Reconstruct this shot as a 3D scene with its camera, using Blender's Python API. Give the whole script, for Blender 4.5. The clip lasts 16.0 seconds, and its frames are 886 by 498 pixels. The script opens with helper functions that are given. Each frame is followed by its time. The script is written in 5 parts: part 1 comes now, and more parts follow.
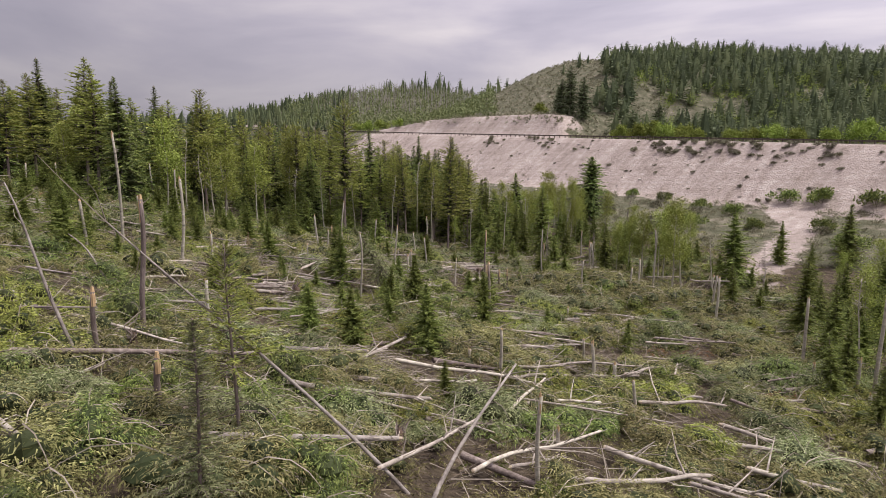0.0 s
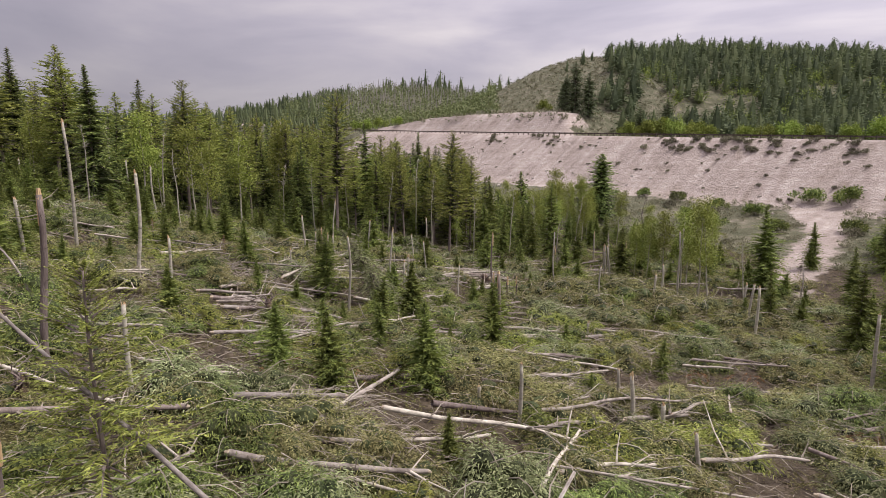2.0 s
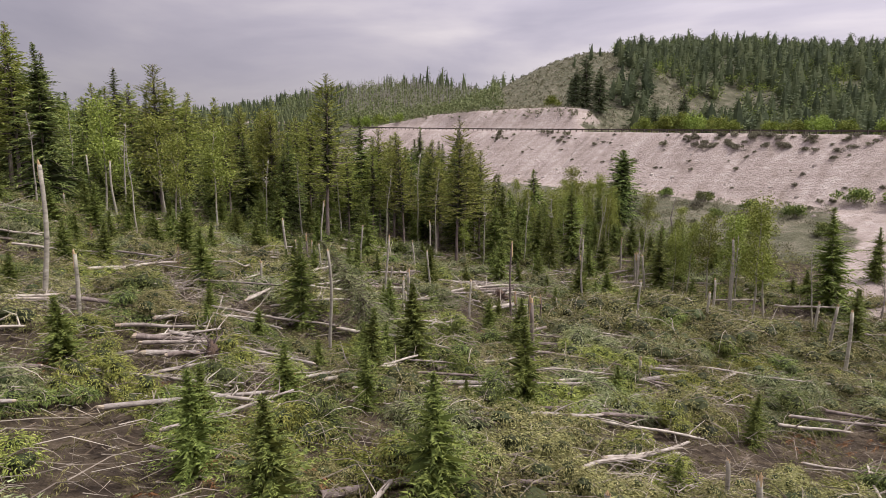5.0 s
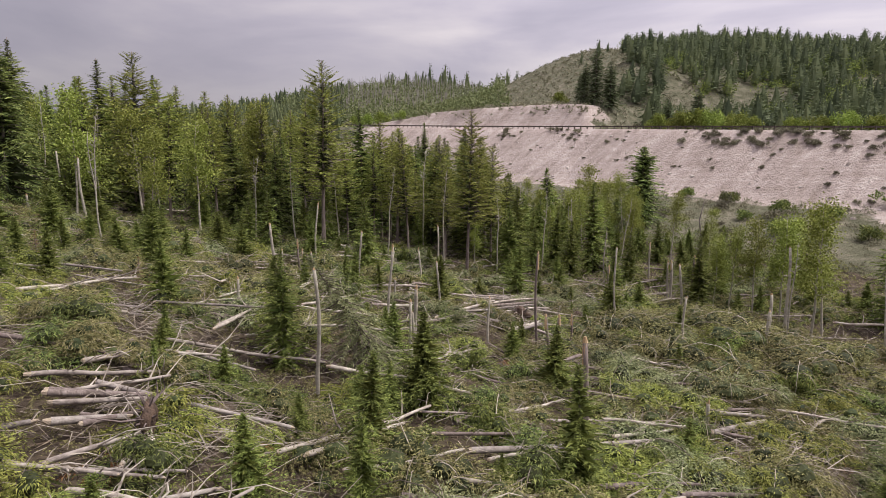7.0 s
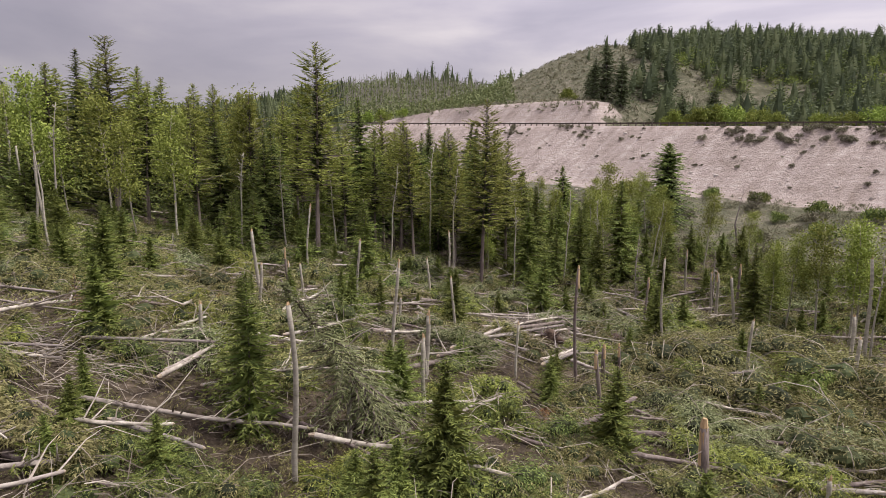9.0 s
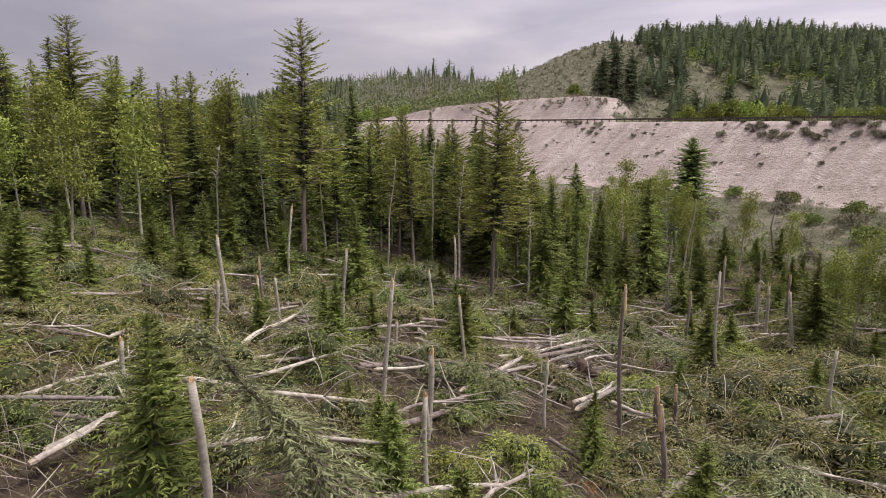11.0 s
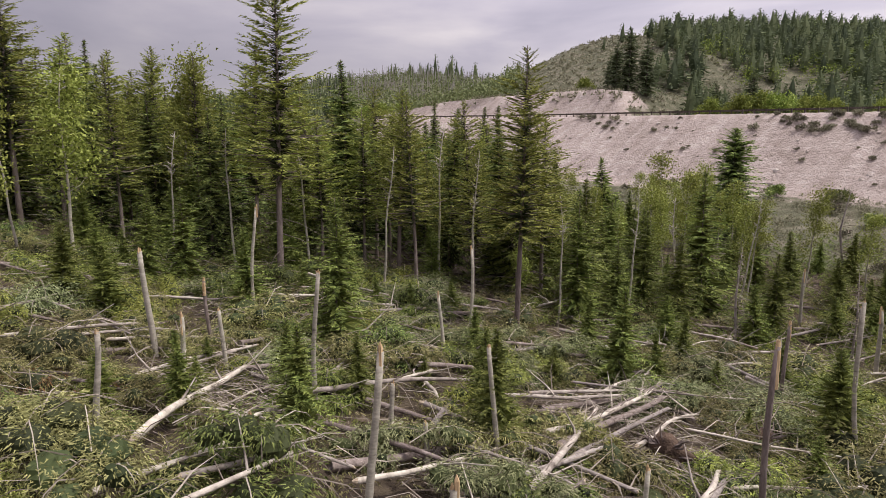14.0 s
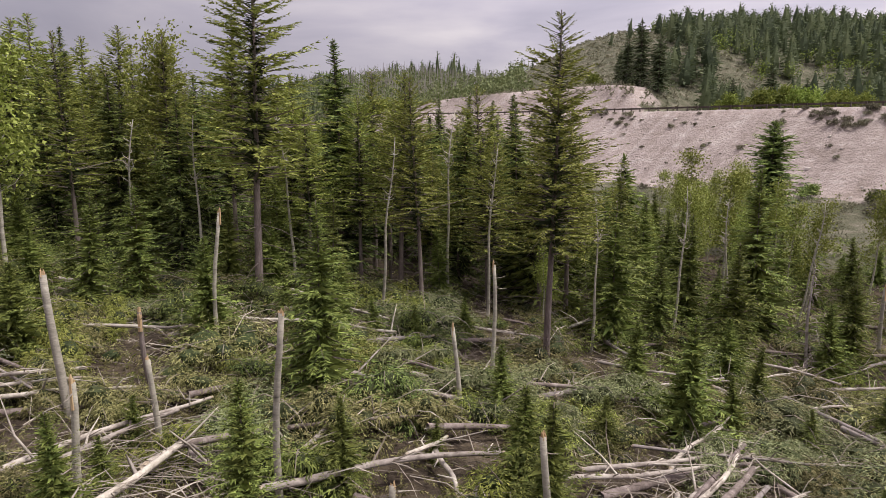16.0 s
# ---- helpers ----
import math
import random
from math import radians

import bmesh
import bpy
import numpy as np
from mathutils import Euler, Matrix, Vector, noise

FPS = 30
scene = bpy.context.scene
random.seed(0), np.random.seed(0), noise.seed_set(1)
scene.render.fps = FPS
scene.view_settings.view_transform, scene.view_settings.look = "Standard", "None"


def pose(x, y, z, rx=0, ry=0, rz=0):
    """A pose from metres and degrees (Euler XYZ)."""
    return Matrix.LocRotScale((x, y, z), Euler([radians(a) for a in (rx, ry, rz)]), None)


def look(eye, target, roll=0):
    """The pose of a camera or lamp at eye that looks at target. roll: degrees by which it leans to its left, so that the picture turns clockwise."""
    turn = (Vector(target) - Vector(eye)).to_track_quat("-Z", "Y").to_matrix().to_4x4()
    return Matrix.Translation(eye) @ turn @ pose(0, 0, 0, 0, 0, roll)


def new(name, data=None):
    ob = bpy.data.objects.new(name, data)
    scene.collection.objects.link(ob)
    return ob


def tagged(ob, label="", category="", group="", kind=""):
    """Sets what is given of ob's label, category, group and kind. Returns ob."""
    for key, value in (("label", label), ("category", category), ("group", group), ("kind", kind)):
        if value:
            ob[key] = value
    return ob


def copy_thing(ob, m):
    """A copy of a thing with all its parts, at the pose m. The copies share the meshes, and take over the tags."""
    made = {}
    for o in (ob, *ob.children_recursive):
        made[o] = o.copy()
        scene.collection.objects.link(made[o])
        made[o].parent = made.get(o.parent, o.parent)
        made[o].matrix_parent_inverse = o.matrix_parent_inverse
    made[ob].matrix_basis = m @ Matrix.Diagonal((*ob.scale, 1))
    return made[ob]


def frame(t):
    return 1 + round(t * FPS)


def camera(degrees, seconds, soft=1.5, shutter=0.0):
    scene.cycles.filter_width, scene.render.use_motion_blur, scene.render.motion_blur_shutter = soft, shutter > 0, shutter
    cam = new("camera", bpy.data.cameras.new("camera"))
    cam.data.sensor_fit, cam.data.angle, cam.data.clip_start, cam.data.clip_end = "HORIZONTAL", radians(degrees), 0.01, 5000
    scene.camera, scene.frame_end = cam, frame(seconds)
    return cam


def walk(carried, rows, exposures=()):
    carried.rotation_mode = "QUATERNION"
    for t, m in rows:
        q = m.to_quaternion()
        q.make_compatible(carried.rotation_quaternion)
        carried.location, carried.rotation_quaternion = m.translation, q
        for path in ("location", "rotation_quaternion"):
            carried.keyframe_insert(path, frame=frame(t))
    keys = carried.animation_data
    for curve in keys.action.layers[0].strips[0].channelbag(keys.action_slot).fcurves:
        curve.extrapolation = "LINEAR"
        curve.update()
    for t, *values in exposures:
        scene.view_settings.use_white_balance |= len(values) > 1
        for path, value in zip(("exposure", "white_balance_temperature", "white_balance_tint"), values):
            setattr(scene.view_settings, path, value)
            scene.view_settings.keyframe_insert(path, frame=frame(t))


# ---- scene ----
import functools

cam = camera(73.9, 16.0, soft=0.6)
METRES, EYE, TILT, LEAN, TURN = 50.0, 12.0, -7.5, 0.0, 0.0
ROWS = [
    (0.0, 0.0, 0.0, 0.0, 0.0, 0.0, 0.0),
    (0.5, -0.0001, 0.0303, 0.0015, 0.0, 0.01, 0.01),
    (1.0, -0.0004, 0.0615, 0.0032, 0.02, 0.03, 0.01),
    (1.5, -0.0014, 0.0929, 0.0048, 0.02, 0.06, -0.0),
    (2.0, -0.0017, 0.1246, 0.0072, 0.03, 0.07, -0.0),
    (2.5, -0.003, 0.1548, 0.0096, 0.07, 0.08, -0.01),
    (3.0, -0.0043, 0.186, 0.0126, 0.05, 0.07, -0.06),
    (3.5, -0.0055, 0.2173, 0.0151, 0.06, 0.08, -0.07),
    (4.0, -0.0074, 0.2484, 0.0178, 0.07, 0.1, -0.08),
    (6.5, -0.021, 0.4044, 0.0342, 0.27, 0.06, -0.13),
    (7.0, -0.0258, 0.438, 0.0379, 0.29, 0.06, -0.12),
    (7.5, -0.0309, 0.4718, 0.0413, 0.31, 0.08, -0.11),
    (8.0, -0.0356, 0.5056, 0.0448, 0.34, 0.08, -0.12),
    (8.5, -0.0394, 0.5385, 0.0479, 0.36, 0.08, -0.12),
    (9.0, -0.0424, 0.5724, 0.0511, 0.37, 0.07, -0.17),
    (11.5, -0.0489, 0.7282, 0.0637, 0.49, 0.07, -0.17),
    (12.0, -0.0503, 0.7577, 0.0654, 0.52, 0.1, -0.16),
    (12.5, -0.052, 0.7859, 0.0669, 0.55, 0.12, -0.16),
    (13.0, -0.0544, 0.8155, 0.0695, 0.57, 0.11, -0.13),
    (13.5, -0.0571, 0.8453, 0.0723, 0.59, 0.11, -0.13),
    (14.0, -0.06, 0.875, 0.0751, 0.61, 0.11, -0.13),
    (14.5, -0.0631, 0.9035, 0.0777, 0.62, 0.11, -0.12),
    (15.0, -0.0655, 0.9324, 0.0805, 0.66, 0.1, -0.14),
    (15.5, -0.0677, 0.9619, 0.0837, 0.7, 0.1, -0.15),
    (16.0, -0.0709, 0.9928, 0.0872, 0.72, 0.09, -0.17),
]
walk(cam, [(t, pose(0, 0, EYE, TILT, LEAN, TURN) @ pose(METRES * x, METRES * y, METRES * z, 90 + pitch, roll, yaw)) for t, x, y, z, yaw, pitch, roll in ROWS])

# ---- light ----
SUN_EL, SUN_ROT = radians(60), radians(95)
world = bpy.data.worlds.new("overcast_sky")
scene.world = world
world.use_nodes = True
wt = world.node_tree
wt.nodes.clear()


def wn(kind, **kw):
    n = wt.nodes.new(kind)
    for k, v in kw.items():
        n.inputs[k].default_value = v
    return n


def ramp_of(tree, stops):
    r = tree.nodes.new("ShaderNodeValToRGB")
    els = r.color_ramp.elements
    while len(els) < len(stops):
        els.new(0.5)
    for e, (p, c) in zip(els, stops):
        e.position, e.color = p, (*c, 1)
    return r


w_out = wn("ShaderNodeOutputWorld")
w_bg = wn("ShaderNodeBackground", Strength=0.086)
w_sky = wt.nodes.new("ShaderNodeTexSky")
w_sky.sky_type, w_sky.sun_disc, w_sky.sun_elevation, w_sky.sun_rotation = "NISHITA", False, SUN_EL, SUN_ROT
w_tc = wt.nodes.new("ShaderNodeTexCoord")
w_map = wn("ShaderNodeMapping", Scale=(1.0, 1.0, 4.5), Rotation=(0.12, -0.1, 0.3))
w_noise = wn("ShaderNodeTexNoise", Scale=1.7, Detail=6.0, Roughness=0.5, Distortion=0.5)
w_ramp = ramp_of(wt, [(0.33, (4.3, 4.0, 4.95)), (0.5, (6.15, 5.6, 6.5)), (0.66, (8.4, 7.6, 8.0))])
w_sep = wt.nodes.new("ShaderNodeSeparateXYZ")
w_side = wn("ShaderNodeMapRange")
w_side.inputs[1].default_value, w_side.inputs[2].default_value = -0.5, 0.75
w_side.inputs[3].default_value, w_side.inputs[4].default_value = 0.80, 1.42
w_mul = wt.nodes.new("ShaderNodeVectorMath")
w_mul.operation = "SCALE"
w_mix = wt.nodes.new("ShaderNodeMixRGB")
w_mix.inputs[0].default_value = 0.93
L = wt.links.new
L(w_tc.outputs["Generated"], w_map.inputs["Vector"])
L(w_map.outputs[0], w_noise.inputs["Vector"])
L(w_noise.outputs["Fac"], w_ramp.inputs[0])
L(w_tc.outputs["Generated"], w_sep.inputs[0])
w_up = wn("ShaderNodeMapRange")
w_up.inputs[3].default_value, w_up.inputs[4].default_value = 0.52, 2.3
w_both = wt.nodes.new("ShaderNodeMath")
w_both.operation = "MULTIPLY"
L(w_sep.outputs["Z"], w_up.inputs[0])
L(w_sep.outputs["X"], w_side.inputs[0])
L(w_side.outputs[0], w_both.inputs[0])
L(w_up.outputs[0], w_both.inputs[1])
L(w_ramp.outputs[0], w_mul.inputs[0])
L(w_both.outputs[0], w_mul.inputs["Scale"])
L(w_sky.outputs[0], w_mix.inputs[1])
L(w_mul.outputs[0], w_mix.inputs[2])
L(w_mix.outputs[0], w_bg.inputs["Color"])
L(w_bg.outputs[0], w_out.inputs["Surface"])
sun = new("sun", bpy.data.lights.new("sun", "SUN"))
sun.data.energy, sun.data.angle, sun.data.color = 3.4, radians(9), (1.0, 0.95, 0.88)
sun.matrix_world = look((0, 0, 90), Vector((0, 0, 90)) - Vector((math.cos(SUN_EL) * math.sin(SUN_ROT), math.cos(SUN_EL) * math.cos(SUN_ROT), math.sin(SUN_EL))))
scene.view_settings.exposure = 0.2


# ---- materials ----
def material(name, stops, scale=2.0, rough=0.85, bump=0.3, bump_scale=None, island=0.0, per_object=0.0, translucent=0.0, stretch=(1, 1, 1), detail=5.0, metal=0.0, spec=0.3, coord="Object", fine=None):
    """Colours by noise at one scale, value varied at a second, with relief."""
    m = bpy.data.materials.new(name)
    m.use_nodes = True
    t = m.node_tree
    t.nodes.clear()
    k = t.links.new
    out = t.nodes.new("ShaderNodeOutputMaterial")
    tc = t.nodes.new("ShaderNodeTexCoord")
    mp = t.nodes.new("ShaderNodeMapping")
    mp.inputs["Scale"].default_value = stretch
    k(tc.outputs[coord], mp.inputs["Vector"])
    n1 = t.nodes.new("ShaderNodeTexNoise")
    n1.inputs["Scale"].default_value, n1.inputs["Detail"].default_value = scale, detail
    n1.inputs["Roughness"].default_value = 0.6
    k(mp.outputs[0], n1.inputs["Vector"])
    fac = n1.outputs["Fac"]
    ramp = ramp_of(t, stops)
    src = fac
    if island:
        geo = t.nodes.new("ShaderNodeNewGeometry")
        mx = t.nodes.new("ShaderNodeMix")
        mx.inputs[0].default_value = island
        k(fac, mx.inputs[2])
        k(geo.outputs["Random Per Island"], mx.inputs[3])
        src = mx.outputs[0]
    k(src, ramp.inputs[0])
    col = ramp.outputs[0]
    hsv = t.nodes.new("ShaderNodeHueSaturation")
    k(col, hsv.inputs["Color"])
    n2 = t.nodes.new("ShaderNodeTexNoise")
    n2.inputs["Scale"].default_value, n2.inputs["Detail"].default_value = fine or scale * 7.3, 3.0
    k(mp.outputs[0], n2.inputs["Vector"])
    mr = t.nodes.new("ShaderNodeMapRange")
    mr.inputs[3].default_value, mr.inputs[4].default_value = 0.7, 1.3
    k(n2.outputs["Fac"], mr.inputs[0])
    val = mr.outputs[0]
    if per_object:
        oi = t.nodes.new("ShaderNodeObjectInfo")
        mo = t.nodes.new("ShaderNodeMapRange")
        mo.inputs[3].default_value, mo.inputs[4].default_value = 1 - per_object, 1 + per_object
        k(oi.outputs["Random"], mo.inputs[0])
        mm = t.nodes.new("ShaderNodeMath")
        mm.operation = "MULTIPLY"
        k(val, mm.inputs[0])
        k(mo.outputs[0], mm.inputs[1])
        val = mm.outputs[0]
        hu = t.nodes.new("ShaderNodeMapRange")
        hu.inputs[3].default_value, hu.inputs[4].default_value = 0.5 - 0.04 * per_object, 0.5 + 0.06 * per_object
        k(oi.outputs["Random"], hu.inputs[0])
        k(hu.outputs[0], hsv.inputs["Hue"])
    k(val, hsv.inputs["Value"])
    bs = t.nodes.new("ShaderNodeBsdfPrincipled")
    bs.inputs["Roughness"].default_value, bs.inputs["Metallic"].default_value = rough, metal
    bs.inputs["Specular IOR Level"].default_value = spec
    k(hsv.outputs[0], bs.inputs["Base Color"])
    if bump:
        bp = t.nodes.new("ShaderNodeBump")
        bp.inputs["Strength"].default_value, bp.inputs["Distance"].default_value = bump, 0.05
        n3 = t.nodes.new("ShaderNodeTexNoise")
        n3.inputs["Scale"].default_value, n3.inputs["Detail"].default_value = bump_scale or scale * 4, 4.0
        k(mp.outputs[0], n3.inputs["Vector"])
        k(n3.outputs["Fac"], bp.inputs["Height"])
        k(bp.outputs[0], bs.inputs["Normal"])
    shader = bs.outputs[0]
    if translucent:
        tr = t.nodes.new("ShaderNodeBsdfTranslucent")
        k(hsv.outputs[0], tr.inputs["Color"])
        ms = t.nodes.new("ShaderNodeMixShader")
        ms.inputs[0].default_value = translucent
        k(shader, ms.inputs[1])
        k(tr.outputs[0], ms.inputs[2])
        shader = ms.outputs[0]
    k(shader, out.inputs["Surface"])
    return m


def leafy(name, dark, mid, light, **kw):
    return material(name, [(0.2, dark), (0.5, mid), (0.8, light)], scale=0.35, rough=0.7, bump=0, island=0.6, per_object=kw.pop("per_object", 0.28), translucent=kw.pop("translucent", 0.2), spec=0.2, **kw)


M_SPRUCE = leafy("spruce_needles", (0.060, 0.085, 0.026), (0.155, 0.196, 0.056), (0.300, 0.340, 0.100))
M_PINE = leafy("pine_needles", (0.100, 0.120, 0.028), (0.240, 0.262, 0.060), (0.400, 0.415, 0.105))
M_YOUNG = leafy("young_needles", (0.070, 0.090, 0.022), (0.156, 0.186, 0.046), (0.280, 0.315, 0.080))
M_FALLEN = leafy("wilting_needles", (0.085, 0.083, 0.032), (0.205, 0.192, 0.076), (0.370, 0.340, 0.155))
M_WILT = leafy("pale_drooping_needles", (0.130, 0.150, 0.068), (0.240, 0.262, 0.125), (0.380, 0.400, 0.210), translucent=0.25)
M_ASPEN_LEAF = leafy("aspen_leaves", (0.150, 0.182, 0.036), (0.255, 0.292, 0.062), (0.370, 0.405, 0.105), per_object=0.25)
M_LIME_LEAF = leafy("bright_shrub_leaves", (0.125, 0.165, 0.028), (0.215, 0.265, 0.050), (0.310, 0.355, 0.085))
M_SAGE = leafy("sagebrush_leaves", (0.120, 0.112, 0.078), (0.190, 0.178, 0.122), (0.270, 0.250, 0.175))
M_DRY = leafy("dry_brown_needles", (0.13, 0.060, 0.030), (0.23, 0.115, 0.055), (0.32, 0.18, 0.09))
M_FARWOOD = leafy("far_conifer_needles", (0.058, 0.078, 0.040), (0.108, 0.134, 0.066), (0.180, 0.210, 0.100), per_object=0.05)
M_FARASPEN = leafy("far_aspen_leaves", (0.11, 0.135, 0.055), (0.165, 0.195, 0.080), (0.23, 0.26, 0.12), per_object=0.05)
M_FARTRUNK = material("far_grey_trunks", [(0.3, (0.26, 0.235, 0.215)), (0.7, (0.42, 0.39, 0.36))], scale=0.5, island=0.7, bump=0)
# near-black needle green: shade inside crowns and heaps put into the colour
M_INNER_SHADE = leafy("old_inner_needles", (0.020, 0.026, 0.010), (0.040, 0.050, 0.018), (0.080, 0.092, 0.034), translucent=0.02)
M_TWIG = material("grey_twigs", [(0.25, (0.13, 0.105, 0.085)), (0.6, (0.28, 0.24, 0.195)), (0.8, (0.42, 0.37, 0.31))], scale=3, island=0.7, bump=0)
M_LITTER = material("needle_litter", [(0.2, (0.05, 0.036, 0.024)), (0.5, (0.115, 0.084, 0.058)), (0.8, (0.23, 0.185, 0.13))], scale=0.6, island=0.6, bump=0)
M_BARK = material("conifer_bark", [(0.3, (0.105, 0.080, 0.070)), (0.55, (0.190, 0.150, 0.136)), (0.75, (0.30, 0.25, 0.23))], scale=4, bump=0.8, stretch=(1, 1, 0.25), per_object=0.2)
M_ASPEN = material("aspen_bark", [(0.28, (0.09, 0.08, 0.065)), (0.38, (0.27, 0.245, 0.20)), (0.6, (0.38, 0.345, 0.285)), (0.8, (0.50, 0.46, 0.40))], scale=3.2, bump=0.35, stretch=(0.6, 0.6, 1.6), per_object=0.15)
M_LOG = material("weathered_log_bark", [(0.25, (0.12, 0.095, 0.08)), (0.45, (0.33, 0.285, 0.245)), (0.75, (0.56, 0.505, 0.44))], scale=2.6, bump=0.5, per_object=0.3)
M_WOOD = material("splintered_fresh_wood", [(0.3, (0.36, 0.23, 0.12)), (0.7, (0.60, 0.44, 0.26))], scale=6, bump=0.7, stretch=(1, 1, 0.15))
M_PALEWOOD = material("weathered_broken_wood", [(0.3, (0.26, 0.2, 0.14)), (0.7, (0.50, 0.42, 0.32))], scale=6, bump=0.6)
M_GREYLOG = material("grey_conifer_log", [(0.25, (0.11, 0.09, 0.08)), (0.5, (0.25, 0.215, 0.195)), (0.75, (0.40, 0.36, 0.33))], scale=3.0, bump=0.6, per_object=0.25)
M_SOIL = material("root_soil", [(0.3, (0.045, 0.03, 0.022)), (0.7, (0.13, 0.085, 0.06))], scale=4, bump=1.0)
M_ASPHALT = material("worn_asphalt", [(0.3, (0.05, 0.048, 0.047)), (0.7, (0.085, 0.08, 0.078))], scale=1.5, bump=0.2)
M_STEEL = material("weathered_guardrail_steel", [(0.3, (0.085, 0.065, 0.055)), (0.7, (0.16, 0.13, 0.115))], scale=1.0, rough=0.6, metal=0.3)
M_POST = material("guardrail_post_timber", [(0.3, (0.06, 0.048, 0.042)), (0.7, (0.13, 0.105, 0.09))], scale=3, per_object=0.2)
M_STONE = material("pale_stones", [(0.3, (0.30, 0.255, 0.225)), (0.7, (0.52, 0.46, 0.42))], scale=3, island=0.6)


# ---- terrain ----
def sm(a, b, v):
    t = np.clip((v - a) / (b - a), 0, 1)
    return t * t * (3 - 2 * t)


@functools.lru_cache(None)
def wave_terms(f, seed):
    r = np.random.RandomState(seed)
    return [(math.cos(a), math.sin(a), p, f * q) for a, p, q in zip(r.uniform(0, 6.28, 7), r.uniform(0, 6.28, 7), r.uniform(0.6, 1.9, 7))]


def wave(x, y, f, seed):
    """Smooth rolling unevenness from a few crossed waves."""
    if isinstance(x, float):
        return sum(math.sin((x * c + y * s) * q + p + 0.7 * math.sin((x * s - y * c) * q * 0.6 + p)) for c, s, p, q in wave_terms(f, seed)) / 7
    return sum(np.sin((x * c + y * s) * q + p + 0.7 * np.sin((x * s - y * c) * q * 0.6 + p)) for c, s, p, q in wave_terms(f, seed)) / 7


RX, RY = 77.0, 102.0  # a point of the road's edge


def along(x, y):
    """s: metres along the road, uphill; d: metres beyond its near edge."""
    s = -(x - RX) * 0.606 + (y - RY) * 0.796
    d = (x - RX) * 0.796 + (y - RY) * 0.606
    if isinstance(s, float):
        return s, d + 0.0016 * max(s - 90, 0.0) ** 2
    return s, d + 0.0016 * np.maximum(s - 90, 0) ** 2


def height(x, y):
    x, y = np.asarray(x, float), np.asarray(y, float)
    s, d = along(x, y)
    sc = np.clip(s, -150, 400)
    near = 0.05 * np.clip(s, -150, 130) + np.interp(d, [-700, -320, -200, -130, -92, -80, -65, -50, -40, -30, -19, 0], [120, 52, 22, 7.6, 0.4, -0.4, -1.2, -0.3, 1.3, 3.1, 5.4, 8.0])
    near = near + 1.2 * sm(6, -4, x) * sm(38, 58, y)
    near = near + 0.35 * wave(x, y, 0.35, 3) + 0.12 * wave(x, y, 1.3, 4)
    top = 16.5 + 0.06 * np.clip(sc, -150, 220)
    rill = (0.3 * wave(s, d * 0.25, 0.9, 8) - 0.7 * np.exp(-((wave(s, d * 0.15, 0.28, 14)) / 0.05) ** 2)) * sm(-1, -6, d)
    bank = top + (d + 1.3) * 0.68 + rill + 0.1 * wave(x, y, 2.0, 9)
    z = np.where(d < -1.3, np.maximum(near, bank), top)
    # beyond the road: cut bank, knoll, far hills
    crown = np.interp(s, [82, 90, 96, 113, 130, 150, 171, 180], [0, 6.8, 7.4, 7.6, 7.1, 5.8, 1.5, 0]) + 0.4 * wave(s, d * 0.2, 0.12, 17)
    face = np.maximum(d - 9, 0) * 0.85
    cut = np.where(d > 9, np.minimum(face + 0.3 * np.sin(face * 3.6) * sm(0.5, 2, face), np.maximum(crown, 0)), 0)
    lo = 45 - 24 * sm(80, 112, s)
    rd = np.clip(142 + (x - 86), 120, 345)
    hill = (37.5 + np.clip(0.09 * (x - 50), 0, 7)) * sm(0, 1, (d - lo) / (rd - lo)) * sm(228, 160, s)
    yy = y + 0.12 * x
    bump = 5 * np.exp(-((x + 30) / 28) ** 2) + 4 * wave(x, y, 0.03, 12)
    cut = cut * sm(110, 45, d)
    far = (27.0 + bump - 13 * sm(-50, -150, x)) * sm(235, 385, yy) - 45 * sm(395, 800, yy)
    back = np.maximum(hill, far) + cut + 1.2 * wave(x, y, 0.07, 5) * sm(12, 40, d)
    return np.where(d > 0, top + back, z)


def spaced(*runs):
    return np.concatenate([np.arange(a, b, c) for a, b, c in runs])


def mesh_from(name, v, f, mats, idx=None, smooth=False):
    """A mesh from arrays of corners and of triangles or quads."""
    me = bpy.data.meshes.new(name)
    v, f = np.asarray(v, np.float32), np.asarray(f, np.int32)
    n = f.shape[1]
    me.vertices.add(len(v))
    me.vertices.foreach_set("co", v.ravel())
    me.loops.add(f.size)
    me.loops.foreach_set("vertex_index", f.ravel())
    me.polygons.add(len(f))
    me.polygons.foreach_set("loop_start", np.arange(0, f.size, n, dtype=np.int32))
    for m in mats:
        me.materials.append(m)
    if idx is not None:
        me.polygons.foreach_set("material_index", np.asarray(idx, np.int32))
    me.polygons.foreach_set("use_smooth", np.full(len(f), smooth))
    me.update(calc_edges=True)
    me.validate()
    return me


gx = spaced((-900, -120, 18), (-120, -68, 4), (-68, 92, 1.35), (92, 160, 4), (160, 1000, 15))
gy = spaced((-120, -20, 8), (-20, 0, 4), (0, 150, 1.35), (150, 262, 1.6), (262, 420, 4), (420, 1500, 20))
GX, GY = np.meshgrid(gx, gy)
GZ = height(GX, GY)
ny, nx = GX.shape


